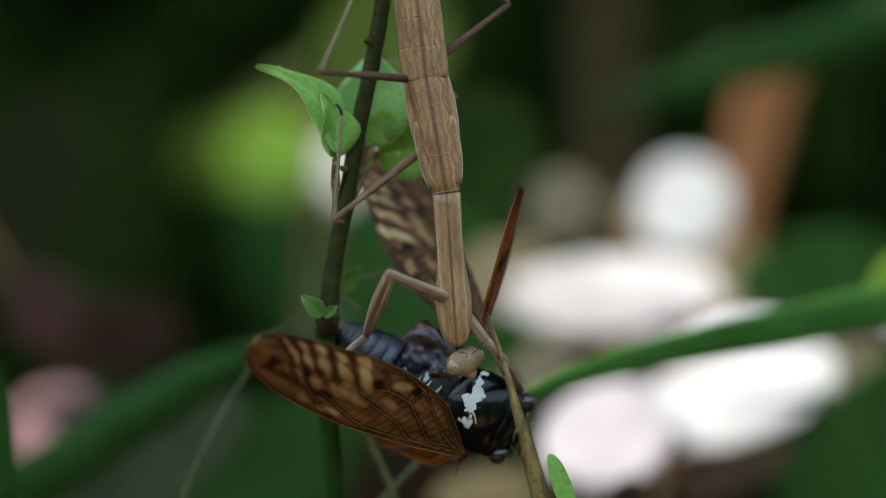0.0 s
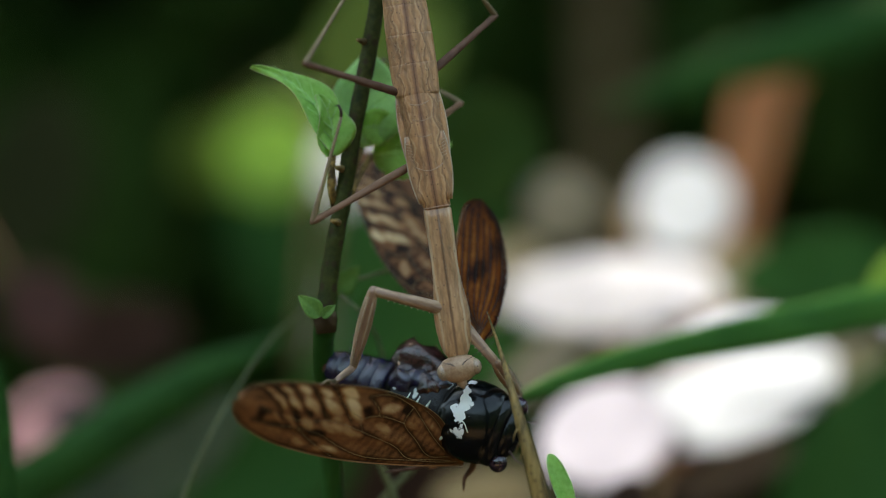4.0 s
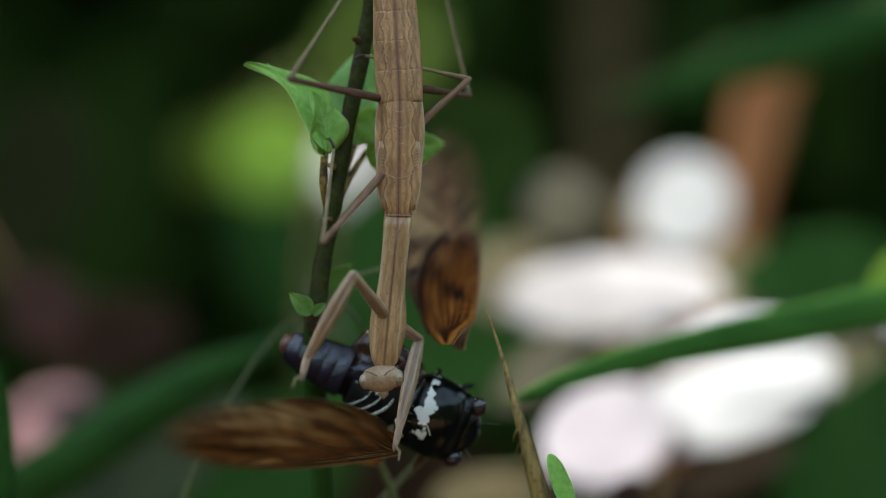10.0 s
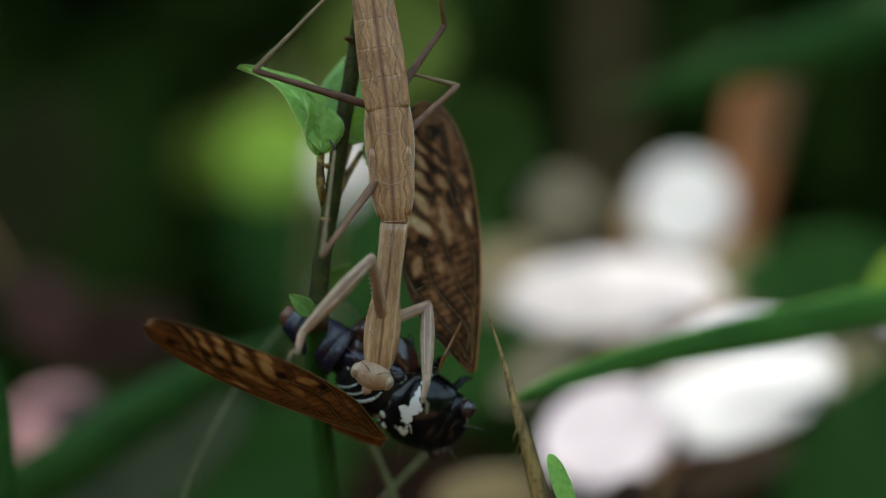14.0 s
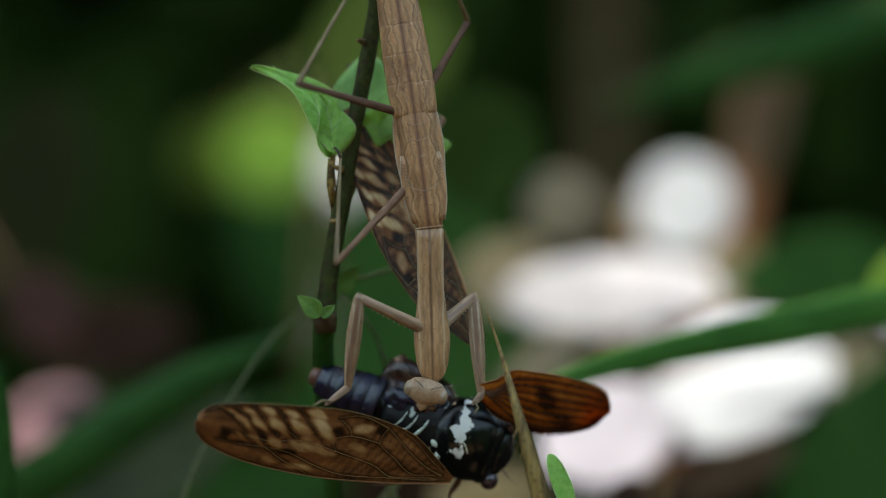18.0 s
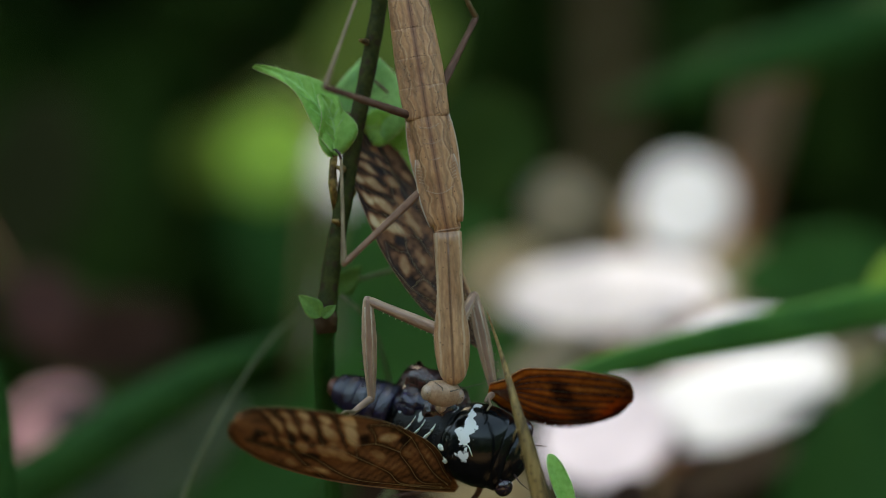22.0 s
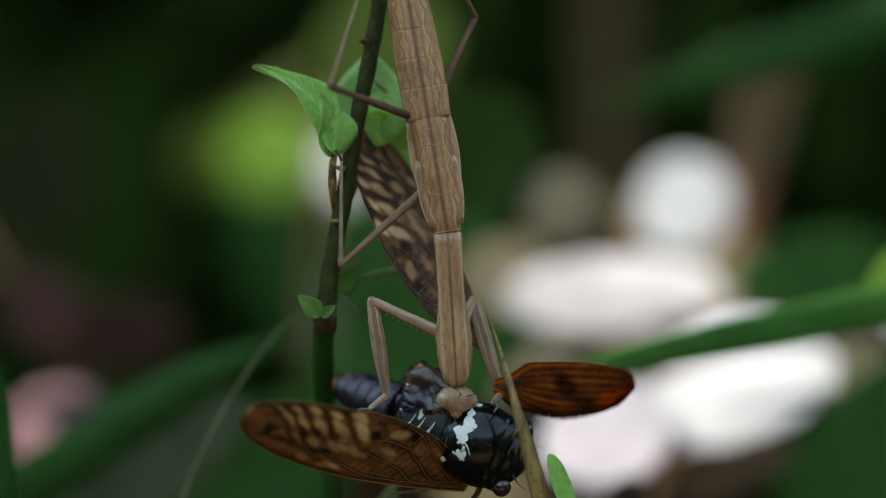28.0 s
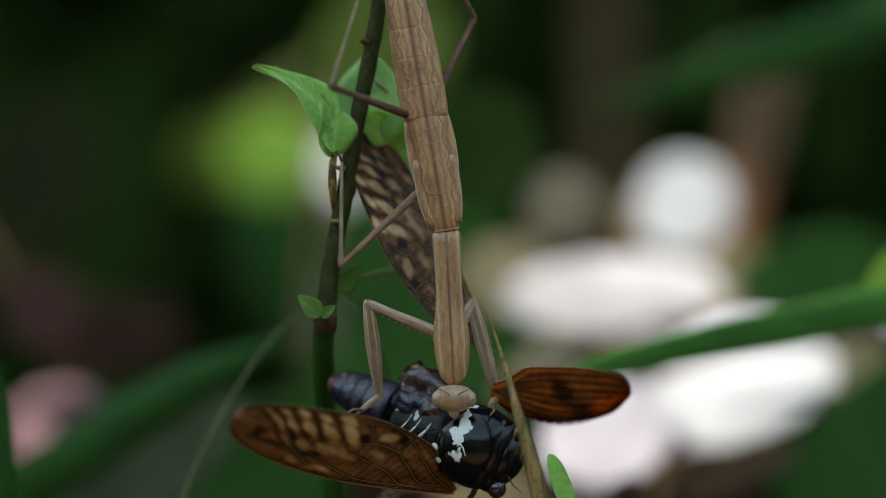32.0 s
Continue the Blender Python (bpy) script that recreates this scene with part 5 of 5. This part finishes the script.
    elbow_l = track((0, 690, 485), (1, 672, 507), (2, 660, 525), (3.5, 658, 517), (5.5, 668, 512), (6, 722, 490), (6.5, 675, 478), (7, 632, 432), (7.5, 618, 410), (8, 640, 490), (8.5, 678, 475), (9, 625, 485), (10, 625, 487), (10.4, 605, 492),
                    (11, 625, 497), (12, 622, 475), (13, 652, 472), (13.3, 632, 483), (14, 658, 457), (14.5, 628, 475), (16.5, 638, 510), (17, 638, 513), (18, 635, 527), (19, 635, 525), (20, 640, 525), (23, 650, 535), (25, 650, 533), (28, 657, 532), (30, 647, 535), (32, 650, 537))
    grip_l = track((0, 645, 600), (1, 632, 640), (2, 627, 655), (3.5, 612, 655), (5.5, 668, 650), (6, 735, 600), (6.5, 675, 595), (7, 545, 590), (7.5, 480, 530), (8, 535, 630), (8.5, 595, 640), (9, 540, 635), (10, 540, 640), (10.4, 535, 640),
                   (11, 550, 638), (12, 525, 625), (13, 540, 625), (13.3, 520, 635), (14, 520, 605), (14.5, 510, 640), (16.5, 628, 675), (17, 605, 680), (18, 615, 690), (19, 637, 690), (20, 640, 692), (23, 668, 705), (25, 680, 695), (28, 685, 705), (30, 668, 695), (32, 672, 705))
    elbow_r = track((0, 908, 660), (1, 905, 662), (2, 893, 655), (3.5, 890, 662), (5.5, 937, 688), (6, 960, 600), (6.5, 880, 488), (7, 860, 488), (7.5, 825, 440), (8, 810, 535), (8.5, 810, 600), (9, 735, 575), (10, 742, 600), (10.4, 735, 600),
                    (11, 740, 630), (12, 738, 615), (13, 775, 510), (13.3, 745, 545), (14, 757, 540), (14.5, 775, 570), (16.5, 828, 510), (17, 840, 520), (18, 838, 525), (19, 830, 515), (20, 827, 515), (23, 840, 528), (25, 838, 525), (28, 838, 530), (30, 830, 535), (32, 835, 535))
    grip_r = track((0, 925, 695), (1, 925, 700), (2, 915, 700), (3.5, 912, 700), (5.5, 950, 705), (6, 975, 740), (6.5, 920, 625), (7, 800, 655), (7.5, 690, 560), (8, 670, 700), (8.5, 715, 735), (9, 715, 700), (10, 705, 765), (10.4, 720, 750),
                   (11, 722, 750), (12, 710, 730), (13, 770, 690), (13.3, 785, 715), (14, 755, 680), (14.5, 725, 770), (16.5, 855, 705), (17, 845, 715), (18, 852, 705), (19, 868, 700), (20, 868, 690), (23, 883, 705), (25, 890, 695), (28, 888, 705), (30, 880, 705), (32, 883, 715))
    knee_ml = track((0, 590, 390), (1, 568, 395), (2, 553, 395), (3.5, 553, 395), (5.5, 553, 388), (6, 648, 370), (6.5, 663, 385), (7, 690, 385), (7.5, 655, 365), (8, 612, 400), (8.5, 612, 410), (9, 570, 415), (10, 570, 430), (10.4, 555, 435),
                    (11, 567, 440), (12, 577, 435), (13, 595, 445), (13.3, 577, 450), (14, 570, 452), (14.5, 550, 440), (16.5, 597, 458), (17, 568, 440), (18, 595, 465), (19, 612, 462), (20, 605, 467), (23, 607, 468), (28, 603, 470), (32, 603, 470))
    foot_ml = track((0, 605, 205), (5.5, 605, 205), (6, 630, 215), (6.5, 620, 210), (7, 600, 230), (8, 590, 262), (14.5, 592, 268), (16.5, 602, 280), (32, 605, 287))
    knee_mr = track((0, 805, 170), (1, 805, 175), (2, 817, 183), (3.5, 817, 183), (5.5, 812, 182), (6, 850, 160), (6.5, 830, 150), (7, 850, 270), (7.5, 900, 300), (8, 877, 138), (8.5, 960, 190), (9, 845, 95), (10, 830, 140), (10.4, 815, 150),
                    (11, 793, 155), (12, 785, 150), (13, 800, 150), (13.3, 795, 140), (14, 810, 152), (14.5, 822, 185), (16.5, 800, 200), (17, 795, 195), (18, 785, 212), (20, 800, 265), (32, 800, 262))
    foot_mr = track((0, 688, 104), (5.5, 690, 110), (6, 730, 130), (7, 900, 330), (7.5, 930, 330), (8, 655, 125), (8.5, 800, 130), (9, 640, 95), (14.5, 630, 105), (16.5, 634, 118), (32, 633, 118))
    knee_hl = track((0, 567, 127), (1, 545, 122), (2, 532, 105), (3.5, 528, 110), (5.5, 580, 122), (6, 660, 150), (6.5, 688, 160), (7, 528, 167), (7.5, 505, 180), (8, 460, 148), (8.5, 528, 158), (9, 488, 153), (10, 512, 140), (10.4, 510, 147),
                    (11, 515, 148), (12, 478, 143), (13, 525, 160), (13.3, 488, 152), (14, 450, 125), (14.5, 440, 120), (16.5, 550, 155), (17, 513, 150), (18, 527, 148), (19, 553, 152), (20, 557, 152), (23, 580, 155), (25, 582, 153), (32, 585, 153))
    knee_hr = track((0, 900, 8), (1, 885, 18), (2, 875, 30), (3.5, 875, 30), (5.5, 883, 20), (6, 930, 5), (6.5, 968, 8), (7, 922, 38), (7.5, 915, 15), (8, 873, 75), (8.5, 950, 90), (9, 845, 20), (10, 830, 170), (10.4, 880, 265),
                    (11, 760, 20), (12, 797, 38), (13, 808, 40), (13.3, 793, 40), (14, 787, 45), (14.5, 778, 48), (16.5, 838, 30), (17, 825, 38), (18, 828, 38), (19, 840, 32), (20, 838, 33), (25, 843, 30), (32, 840, 33))
    tail_c = track((0, 598, 590), (1, 588, 630), (2, 582, 648), (3.5, 575, 645), (5.5, 608, 642), (6, 685, 600), (6.5, 620, 590), (7, 518, 555), (7.5, 475, 500), (8, 545, 600), (8.5, 558, 600), (9, 500, 610), (10, 508, 610), (10.4, 502, 615),
                   (11, 512, 615), (12, 497, 595), (13, 517, 585), (13.3, 495, 600), (14, 510, 560), (14.5, 492, 600), (16.5, 567, 650), (17, 553, 655), (18, 560, 668), (19, 573, 668), (20, 573, 668), (21.5, 596, 677), (23, 593, 680), (25, 603, 680), (28, 602, 680), (30, 593, 677), (32, 595, 680))
    head_c = track((0, 910, 762), (1, 915, 765), (2, 910, 765), (3.5, 905, 765), (5.5, 905, 800), (6, 955, 770), (6.5, 940, 760), (7, 830, 770), (7.5, 790, 750), (8, 850, 842), (8.5, 880, 800), (9, 828, 785), (10, 830, 768), (10.4, 820, 775),
                   (11, 825, 795), (12, 818, 788), (13, 840, 790), (13.3, 803, 800), (14, 825, 778), (14.5, 838, 778), (16.5, 895, 800), (17, 893, 815), (18, 905, 810), (19, 908, 805), (20, 905, 800), (21.5, 916, 803), (23, 915, 812), (25, 915, 805), (28, 913, 815), (30, 908, 818), (32, 905, 818))
    roll_c = value((0, 0), (7, 0), (7.5, 20), (8, 62), (8.5, 15), (9, 10), (12.6, 10), (13, 25), (14, 25), (14.5, 35), (16.5, 0), (32, 0))
    fl_base = track((0, 820, 805), (1, 815, 810), (2, 830, 815), (3.5, 830, 815), (5.5, 790, 830), (6, 850, 800), (6.5, 840, 810), (7, 740, 780), (7.5, 640, 760), (8, 650, 850), (8.5, 740, 790), (9, 720, 820), (10, 705, 800), (10.4, 735, 820),
                    (11, 725, 820), (12, 695, 795), (13, 680, 820), (13.3, 665, 805), (14, 680, 775), (14.5, 690, 800), (16.5, 790, 840), (17, 785, 845), (18, 800, 850), (20, 805, 850), (23, 812, 862), (25, 812, 850), (28, 825, 865), (30, 805, 875), (32, 805, 870))
    fl_tip = track((0, 447, 610), (1, 433, 670), (2, 427, 705), (3.5, 405, 700), (5.5, 480, 720), (6, 640, 960), (6.5, 600, 930), (6.7, 420, 870), (7, 375, 865), (7.5, 222, 485), (8, 430, 760), (8.5, 450, 850), (9, 345, 710), (10, 330, 720), (10.4, 322, 675),
                   (11, 328, 640), (12, 293, 605), (13, 290, 800), (13.3, 285, 610), (14, 258, 578), (14.5, 300, 730), (16.5, 375, 710), (17, 335, 720), (18, 350, 745), (19, 380, 730), (20, 382, 735), (21.5, 418, 740), (23, 413, 740), (25, 432, 740), (28, 437, 735), (30, 420, 733), (32, 418, 740))
    fl_roll = value((0, -25), (3.5, -25), (5.5, -10), (6.7, -15), (7, -38), (7.5, -50), (8, -10), (9, -10), (10.4, -30), (12, -40), (13, -10), (13.3, -55), (14, -55), (14.5, -20), (16.5, -30), (32, -30))
    fr_base = track((0, 872, 610), (3.5, 870, 600), (5.5, 870, 590), (6, 860, 510), (6.5, 830, 560), (7, 840, 620), (7.5, 800, 620), (8, 830, 690), (8.5, 880, 650), (9, 820, 650), (10, 815, 620), (10.4, 800, 620),
                    (11, 803, 630), (12, 808, 650), (13, 828, 640), (13.3, 810, 640), (14, 835, 660), (14.5, 840, 650), (16.5, 850, 620), (17, 835, 600), (18, 850, 620), (20, 850, 600), (23, 865, 620), (25, 860, 610), (28, 870, 630), (32, 865, 625))
    fr_tip = track((0, 680, 305), (1, 672, 305), (3.5, 668, 310), (5.5, 655, 320), (6, 735, 300), (6.5, 670, 350), (7, 650, 320), (7.5, 690, 300), (8, 790, 300), (8.5, 840, 380), (9, 765, 215), (10, 800, 310), (10.4, 710, 290),
                   (11, 700, 240), (12, 735, 250), (13, 862, 370), (13.3, 715, 290), (14, 745, 170), (14.5, 780, 250), (16.5, 660, 210), (17, 650, 220), (18, 645, 240), (20, 645, 228), (23, 642, 245), (25, 645, 240), (28, 645, 248), (32, 643, 250))
    fr_roll = value((0, 35), (3.5, 35), (5.5, 0), (6, 40), (8, 30), (9.6, 10), (12, 20), (14, 10), (16.5, 40), (32, 42))
    hr_base = track((0, 848, 590), (1, 845, 590), (2, 838, 600), (3.5, 845, 600), (5.5, 830, 640), (6, 975, 630), (6.5, 915, 600), (7, 820, 620), (7.5, 740, 600), (8, 790, 660), (8.5, 850, 650), (9, 815, 645), (10, 790, 610), (10.4, 770, 600),
                    (11, 760, 620), (11.4, 762, 634), (12, 757, 634), (12.9, 785, 632), (13, 800, 630), (13.3, 790, 630), (14, 780, 640), (14.5, 800, 720), (16.5, 845, 680), (17, 838, 690), (18, 848, 690), (19, 860, 682), (23, 868, 682), (25, 870, 674), (28, 874, 682), (30, 868, 690), (32, 870, 690))
    hr_tip = track((0, 930, 335), (1, 893, 340), (2, 868, 332), (3.5, 846, 335), (5.5, 870, 410), (5.7, 960, 560), (5.9, 1135, 606), (6, 1165, 755), (6.2, 1132, 743), (6.3, 1130, 700), (6.5, 1138, 650), (6.7, 1020, 585), (6.9, 950, 735), (7, 974, 760),
                   (7.2, 985, 716), (7.4, 960, 590), (7.5, 790, 500), (7.6, 870, 755), (8, 840, 450), (8.3, 835, 400), (8.8, 805, 370), (9, 790, 385), (9.5, 800, 390), (10, 800, 420), (10.3, 800, 405), (10.6, 850, 490), (10.8, 880, 502),
                   (11, 893, 545), (11.2, 860, 600), (11.4, 852, 432), (12, 846, 434), (12.9, 862, 402), (13, 915, 610), (13.1, 978, 590), (13.3, 902, 505), (13.5, 896, 550), (14, 830, 560), (14.5, 870, 660), (16.5, 1088, 735), (17, 1070, 750), (17.5, 1084, 708), (18, 1082, 725), (19, 1103, 705), (20, 1103, 700), (20.5, 1110, 683), (21, 1113, 676), (21.5, 1122, 686), (22, 1124, 697), (22.5, 1120, 683), (23, 1118, 685), (23.5, 1120, 674), (24, 1124, 686), (24.5, 1118, 668), (25, 1123, 678), (28, 1125, 685), (30, 1115, 690), (32, 1118, 697))
    hr_roll = value((0, 78), (1, 76), (2, 70), (3, 48), (3.5, 40), (5.5, 20), (6, 20), (6.5, 45), (7, 10), (7.6, 20), (8, 70), (8.3, 120), (8.6, 165), (10.2, 170), (10.4, 155), (10.8, 130), (11, 122), (11.2, 150), (11.4, 180), (12.9, 180), (13.1, 150), (13.3, 122), (13.5, 108), (14, 80), (14.5, 40), (16.5, 10), (20, 25), (32, 25))
    hl_base = track((0, 810, 800), (3.5, 815, 805), (5.5, 790, 800), (6, 845, 775), (6.5, 820, 770), (7, 692, 745), (7.5, 640, 730), (8, 650, 820), (9, 700, 790), (10, 705, 790), (12, 690, 780), (13, 680, 790), (14, 680, 770), (14.5, 690, 790), (16.5, 790, 820), (20, 805, 830), (32, 805, 845))
    hl_tip = track((0, 600, 720), (3.5, 600, 720), (5.5, 590, 700), (6, 605, 730), (6.5, 560, 720), (7, 415, 650), (7.5, 440, 640), (8, 480, 720), (9, 480, 740), (12, 470, 700), (16.5, 580, 760), (32, 600, 775))
    stem_top = track((0, 676, 0), (1, 668, 0), (2, 665, 0), (3.5, 665, 0), (5.5, 668, 0), (6, 703, 0), (6.5, 700, 0), (7, 665, 0), (7.5, 655, 0), (8, 655, 0), (8.5, 685, 0), (9, 647, 0), (10, 655, 0), (11, 652, 0), (12, 640, 0), (13, 655, 0), (14, 640, 0), (14.5, 648, 0), (16.5, 668, 0), (17, 662, 0), (18, 665, 0), (20, 668, 0), (23, 670, 0), (32, 670, 0))
    stem_node = track((0, 578, 560), (1, 573, 560), (5.5, 575, 560), (6, 595, 560), (6.5, 600, 560), (7, 570, 558), (8, 558, 556), (8.5, 572, 558), (9, 553, 556), (10, 558, 556), (12, 551, 556), (13, 558, 557), (14.5, 560, 557), (16.5, 575, 559), (17, 573, 560), (20, 575, 560), (23, 574, 560), (32, 574, 560))

    # the struggle throws the whole body from side to side; the prey stirs on its own later
    sway = track((5.5, 0, 0), (5.7, -12, 5), (5.8, 26, 5), (5.9, 36, 8), (6.0, 0, 0), (6.1, -58, 4), (6.2, -118, 4), (6.3, -98, 4), (6.4, -30, 0), (6.5, 0, 0), (6.6, -7, 0), (6.7, -42, 5), (6.8, -90, 0), (6.9, -55, 0), (7.0, 0, 0),
                 (7.1, 36, 0), (7.2, 21, 4), (7.3, -17, 2), (7.4, -36, -4), (7.5, 0, 0), (7.6, 18, -4), (7.7, 6, 10), (7.8, 8, 10), (8.0, 0, 0), (8.1, -14, 0), (8.2, -30, 0), (8.3, -20, -4), (8.4, -8, 0), (8.5, -6, 0), (8.7, 10, 0), (8.9, 12, 0), (9.0, 0, 0),
                 (9.1, 38, 0), (9.2, 28, 0), (9.3, 20, 0), (9.4, 12, 0), (9.5, -36, 2), (9.6, -21, 0), (9.7, -5, 0), (9.8, 22, 0), (9.9, 20, 0), (10.0, 0, 0), (10.1, 9, 0), (10.2, -15, 0), (10.3, -8, 0), (10.4, 0, 0), (10.6, 15, 0), (10.8, -17, 0), (11.0, 0, 0),
                 (11.2, 0, 0), (11.4, -36, -12), (11.5, -22, -11), (11.6, -28, -6), (11.8, -3, 0), (12.0, 0, 0), (12.2, 28, 4), (12.5, 25, 5), (12.6, 28, 4), (12.8, 18, 2), (12.9, 12, 0), (13.0, 0, 0), (13.1, -8, 0), (13.3, 12, 0), (13.4, 25, -14), (13.5, 36, -28), (13.6, 18, -15), (13.8, -18, 0), (14.0, 0, 0), (14.2, 16, 0), (14.5, 0, 0),
                 (17.0, 0, 0), (17.5, -4, 0), (18.0, 0, 0), (18.5, 4, -2), (19.0, 0, 0), (21.0, 0, 0), (21.5, 4, -3), (22.0, 3, 0), (22.5, 0, 0), (23.5, 3, 0), (24.5, 7, 0), (25.0, 2, 0), (25.5, 5, 1), (27.5, 3, -2), (28.0, 0, 0), (28.5, 3, 0), (29.0, 2, 0), (30.0, 0, 0), (32.0, 0, 0))
    stir = track((17.0, 0, 0), (17.5, -14, 8), (18.0, 0, 0), (18.5, -8, 5), (19.0, 0, 0), (19.5, -5, 0), (20.0, 0, 0), (20.5, 4, 0), (21.0, 4, 0), (22.0, -4, 8), (22.5, 2, 2), (23.0, 0, 0), (23.5, 9, 0), (24.0, 2, 2), (24.5, 13, 0), (25.0, 0, 0), (25.5, 6, 4), (27.5, 2, 0), (28.0, 0, 0), (32.0, 0, 0))

    def swayed(fn, k, prey=0.0):
        def at(t):
            (x, y), (sx, sy), (cx, cy) = fn(t), sway(t), stir(t)
            return (x + k * sx + prey * cx, y + k * sy + prey * cy)
        return at

    neck, waist, tail, chin, head_a, head_b, elbow_l, elbow_r = (swayed(f, 1.0) for f in (neck, waist, tail, chin, head_a, head_b, elbow_l, elbow_r))
    grip_l, grip_r, tail_c, head_c, fl_base, fl_tip, fr_base, fr_tip, hr_base, hr_tip, hl_base, hl_tip = (swayed(f, 1.0, 1.0) for f in (grip_l, grip_r, tail_c, head_c, fl_base, fl_tip, fr_base, fr_tip, hr_base, hr_tip, hl_base, hl_tip))
    knee_ml, knee_mr, knee_hl, knee_hr = (swayed(f, 0.7) for f in (knee_ml, knee_mr, knee_hl, knee_hr))
    stem_top, foot_ml = swayed(stem_top, 0.4), swayed(foot_ml, 0.25)
    stem_node = swayed(stem_node, 0.2)

    walk(plant, [(t, limb(stem_node(t), stem_top(t), 10, 0.007)) for t in BEATS])

    # mantis
    def trunk_pose(t):
        return limb(neck(t), waist(t), 10, -0.004)

    def along(t, u, side):
        """A place on the thorax, u of its length up from the neck, side plan units across."""
        a, b = Vector(neck(t)), Vector(waist(t))
        d = (b - a)
        return tuple(a + d * u + Vector((-d.y, d.x)).normalized() * side)

    walk(mantis, [(t, trunk_pose(t)) for t in BEATS])

    def carry(ob, fn, root=trunk_pose, times=BEATS):
        walk(ob, [(t, root(t).inverted() @ fn(t)) for t in times])

    carry(abdomen, lambda t: limb(waist(t), tail(t), 10, -0.004))
    carry(pronotum, lambda t: limb(neck(t), chin(t), 10, -0.004))
    carry(head, lambda t: limb(head_a(t), head_b(t), 8, -0.0045, 1))

    def shoulder(t):
        a, b = Vector(neck(t)), Vector(chin(t))
        return tuple(a + (b - a) * 0.71)

    for name, elbow, grip, s1, s2, gx, gy in (("l", elbow_l, grip_l, -1, 1, -36, 28), ("r", elbow_r, grip_r, 1, -1, -14, 16)):
        coxa, femur, tibia, clen = LEGS["fore", name]

        def coxa_pose(t, e=elbow, n=clen, s=s1):
            return limb(shoulder(t), e(t), n, -0.0035, s)

        def femur_pose(t, f=coxa_pose, g=grip, n=clen, s=s2):
            at, d = tip_of(f(t), n)
            if t < 4.5:
                s = 1
            return limb(at, g(t), 18, d, s)

        def tibia_pose(t, f=femur_pose, dx=gx, dy=gy):
            at, d = tip_of(f(t), 17.6)
            if 5.4 < t < 15.2:
                dx, dy = -8, 34
            return limb(at, (at[0] + dx, at[1] + dy), 6.5, d, -1)

        carry(coxa, coxa_pose)
        carry(femur, femur_pose)
        carry(tibia, tibia_pose)

    for kind, name, u, side, knee, foot, s1, s2 in (("mid", "l", 0.42, -18, knee_ml, foot_ml, -1, 1), ("mid", "r", 0.72, 18, knee_mr, foot_mr, 1, 1),
                                                    ("hind", "l", 1.0, -18, knee_hl, lambda t: (662, -90), -1, 1), ("hind", "r", 1.12, 18, knee_hr, lambda t: (760, -130), 1, -1)):
        f, tb, flen, tlen = LEGS[kind, name]

        def hip(t, u=u, side=side, k=knee, n=flen, s=s1):
            return limb(along(t, u, side), k(t), n, -0.0035, s)

        def shin(t, h=hip, g=foot, n=flen, m=tlen, s=s2):
            at, d = tip_of(h(t), n)
            return limb(at, g(t), m, d, s)

        carry(f, hip)
        carry(tb, shin)

    # cicada
    def prey_pose(t):
        return limb(tail_c(t), head_c(t), 36.5, 0.012, -1) @ pose(0, 0, 0, roll_c(t), 0, 0)

    walk(cicada, [(t, prey_pose(t)) for t in BEATS])
    beat = {}
    for a, b in BURSTS:
        n = int((b - a) * FPS / 2)
        for i in range(n + 1):
            beat[round((frame(a) // 2 * 2 + 2 * i - 1) / FPS, 4)] = (1 if i % 2 else -1)
    times = sorted(set([k for k in BEATS if not any(a - 0.04 < k < b + 0.04 for a, b in BURSTS)]) | set(beat))

    def buzz(t, swing):
        return swing * beat.get(t, 0)

    carry(fw_l, lambda t: limb(fl_base(t), fl_tip(t), 50, 0.006, -1, fl_roll(t) + buzz(t, 28)) @ pose(0, 0, 0, 0, buzz(t, 17), buzz(t, 12)), prey_pose, times)
    carry(fw_r, lambda t: limb(fr_base(t), fr_tip(t), 43, 0.011, 1, fr_roll(t) + buzz(t, 28)) @ pose(0, 0, 0, 0, buzz(t, 17), buzz(t, 9)), prey_pose, times)
    carry(hw_r, lambda t: limb(hr_base(t), hr_tip(t), 28, 0.003, 1, hr_roll(t) + buzz(t, 18)) @ pose(0, 0, 0, 0, buzz(t, 12), buzz(t, 9)), prey_pose, times)
    carry(hw_l, lambda t: limb(hl_base(t), hl_tip(t), 30, 0.009, 1, fl_roll(t) + buzz(t, 28)) @ pose(0, 0, 0, 0, buzz(t, 17), buzz(t, 9)), prey_pose, times)


motions()
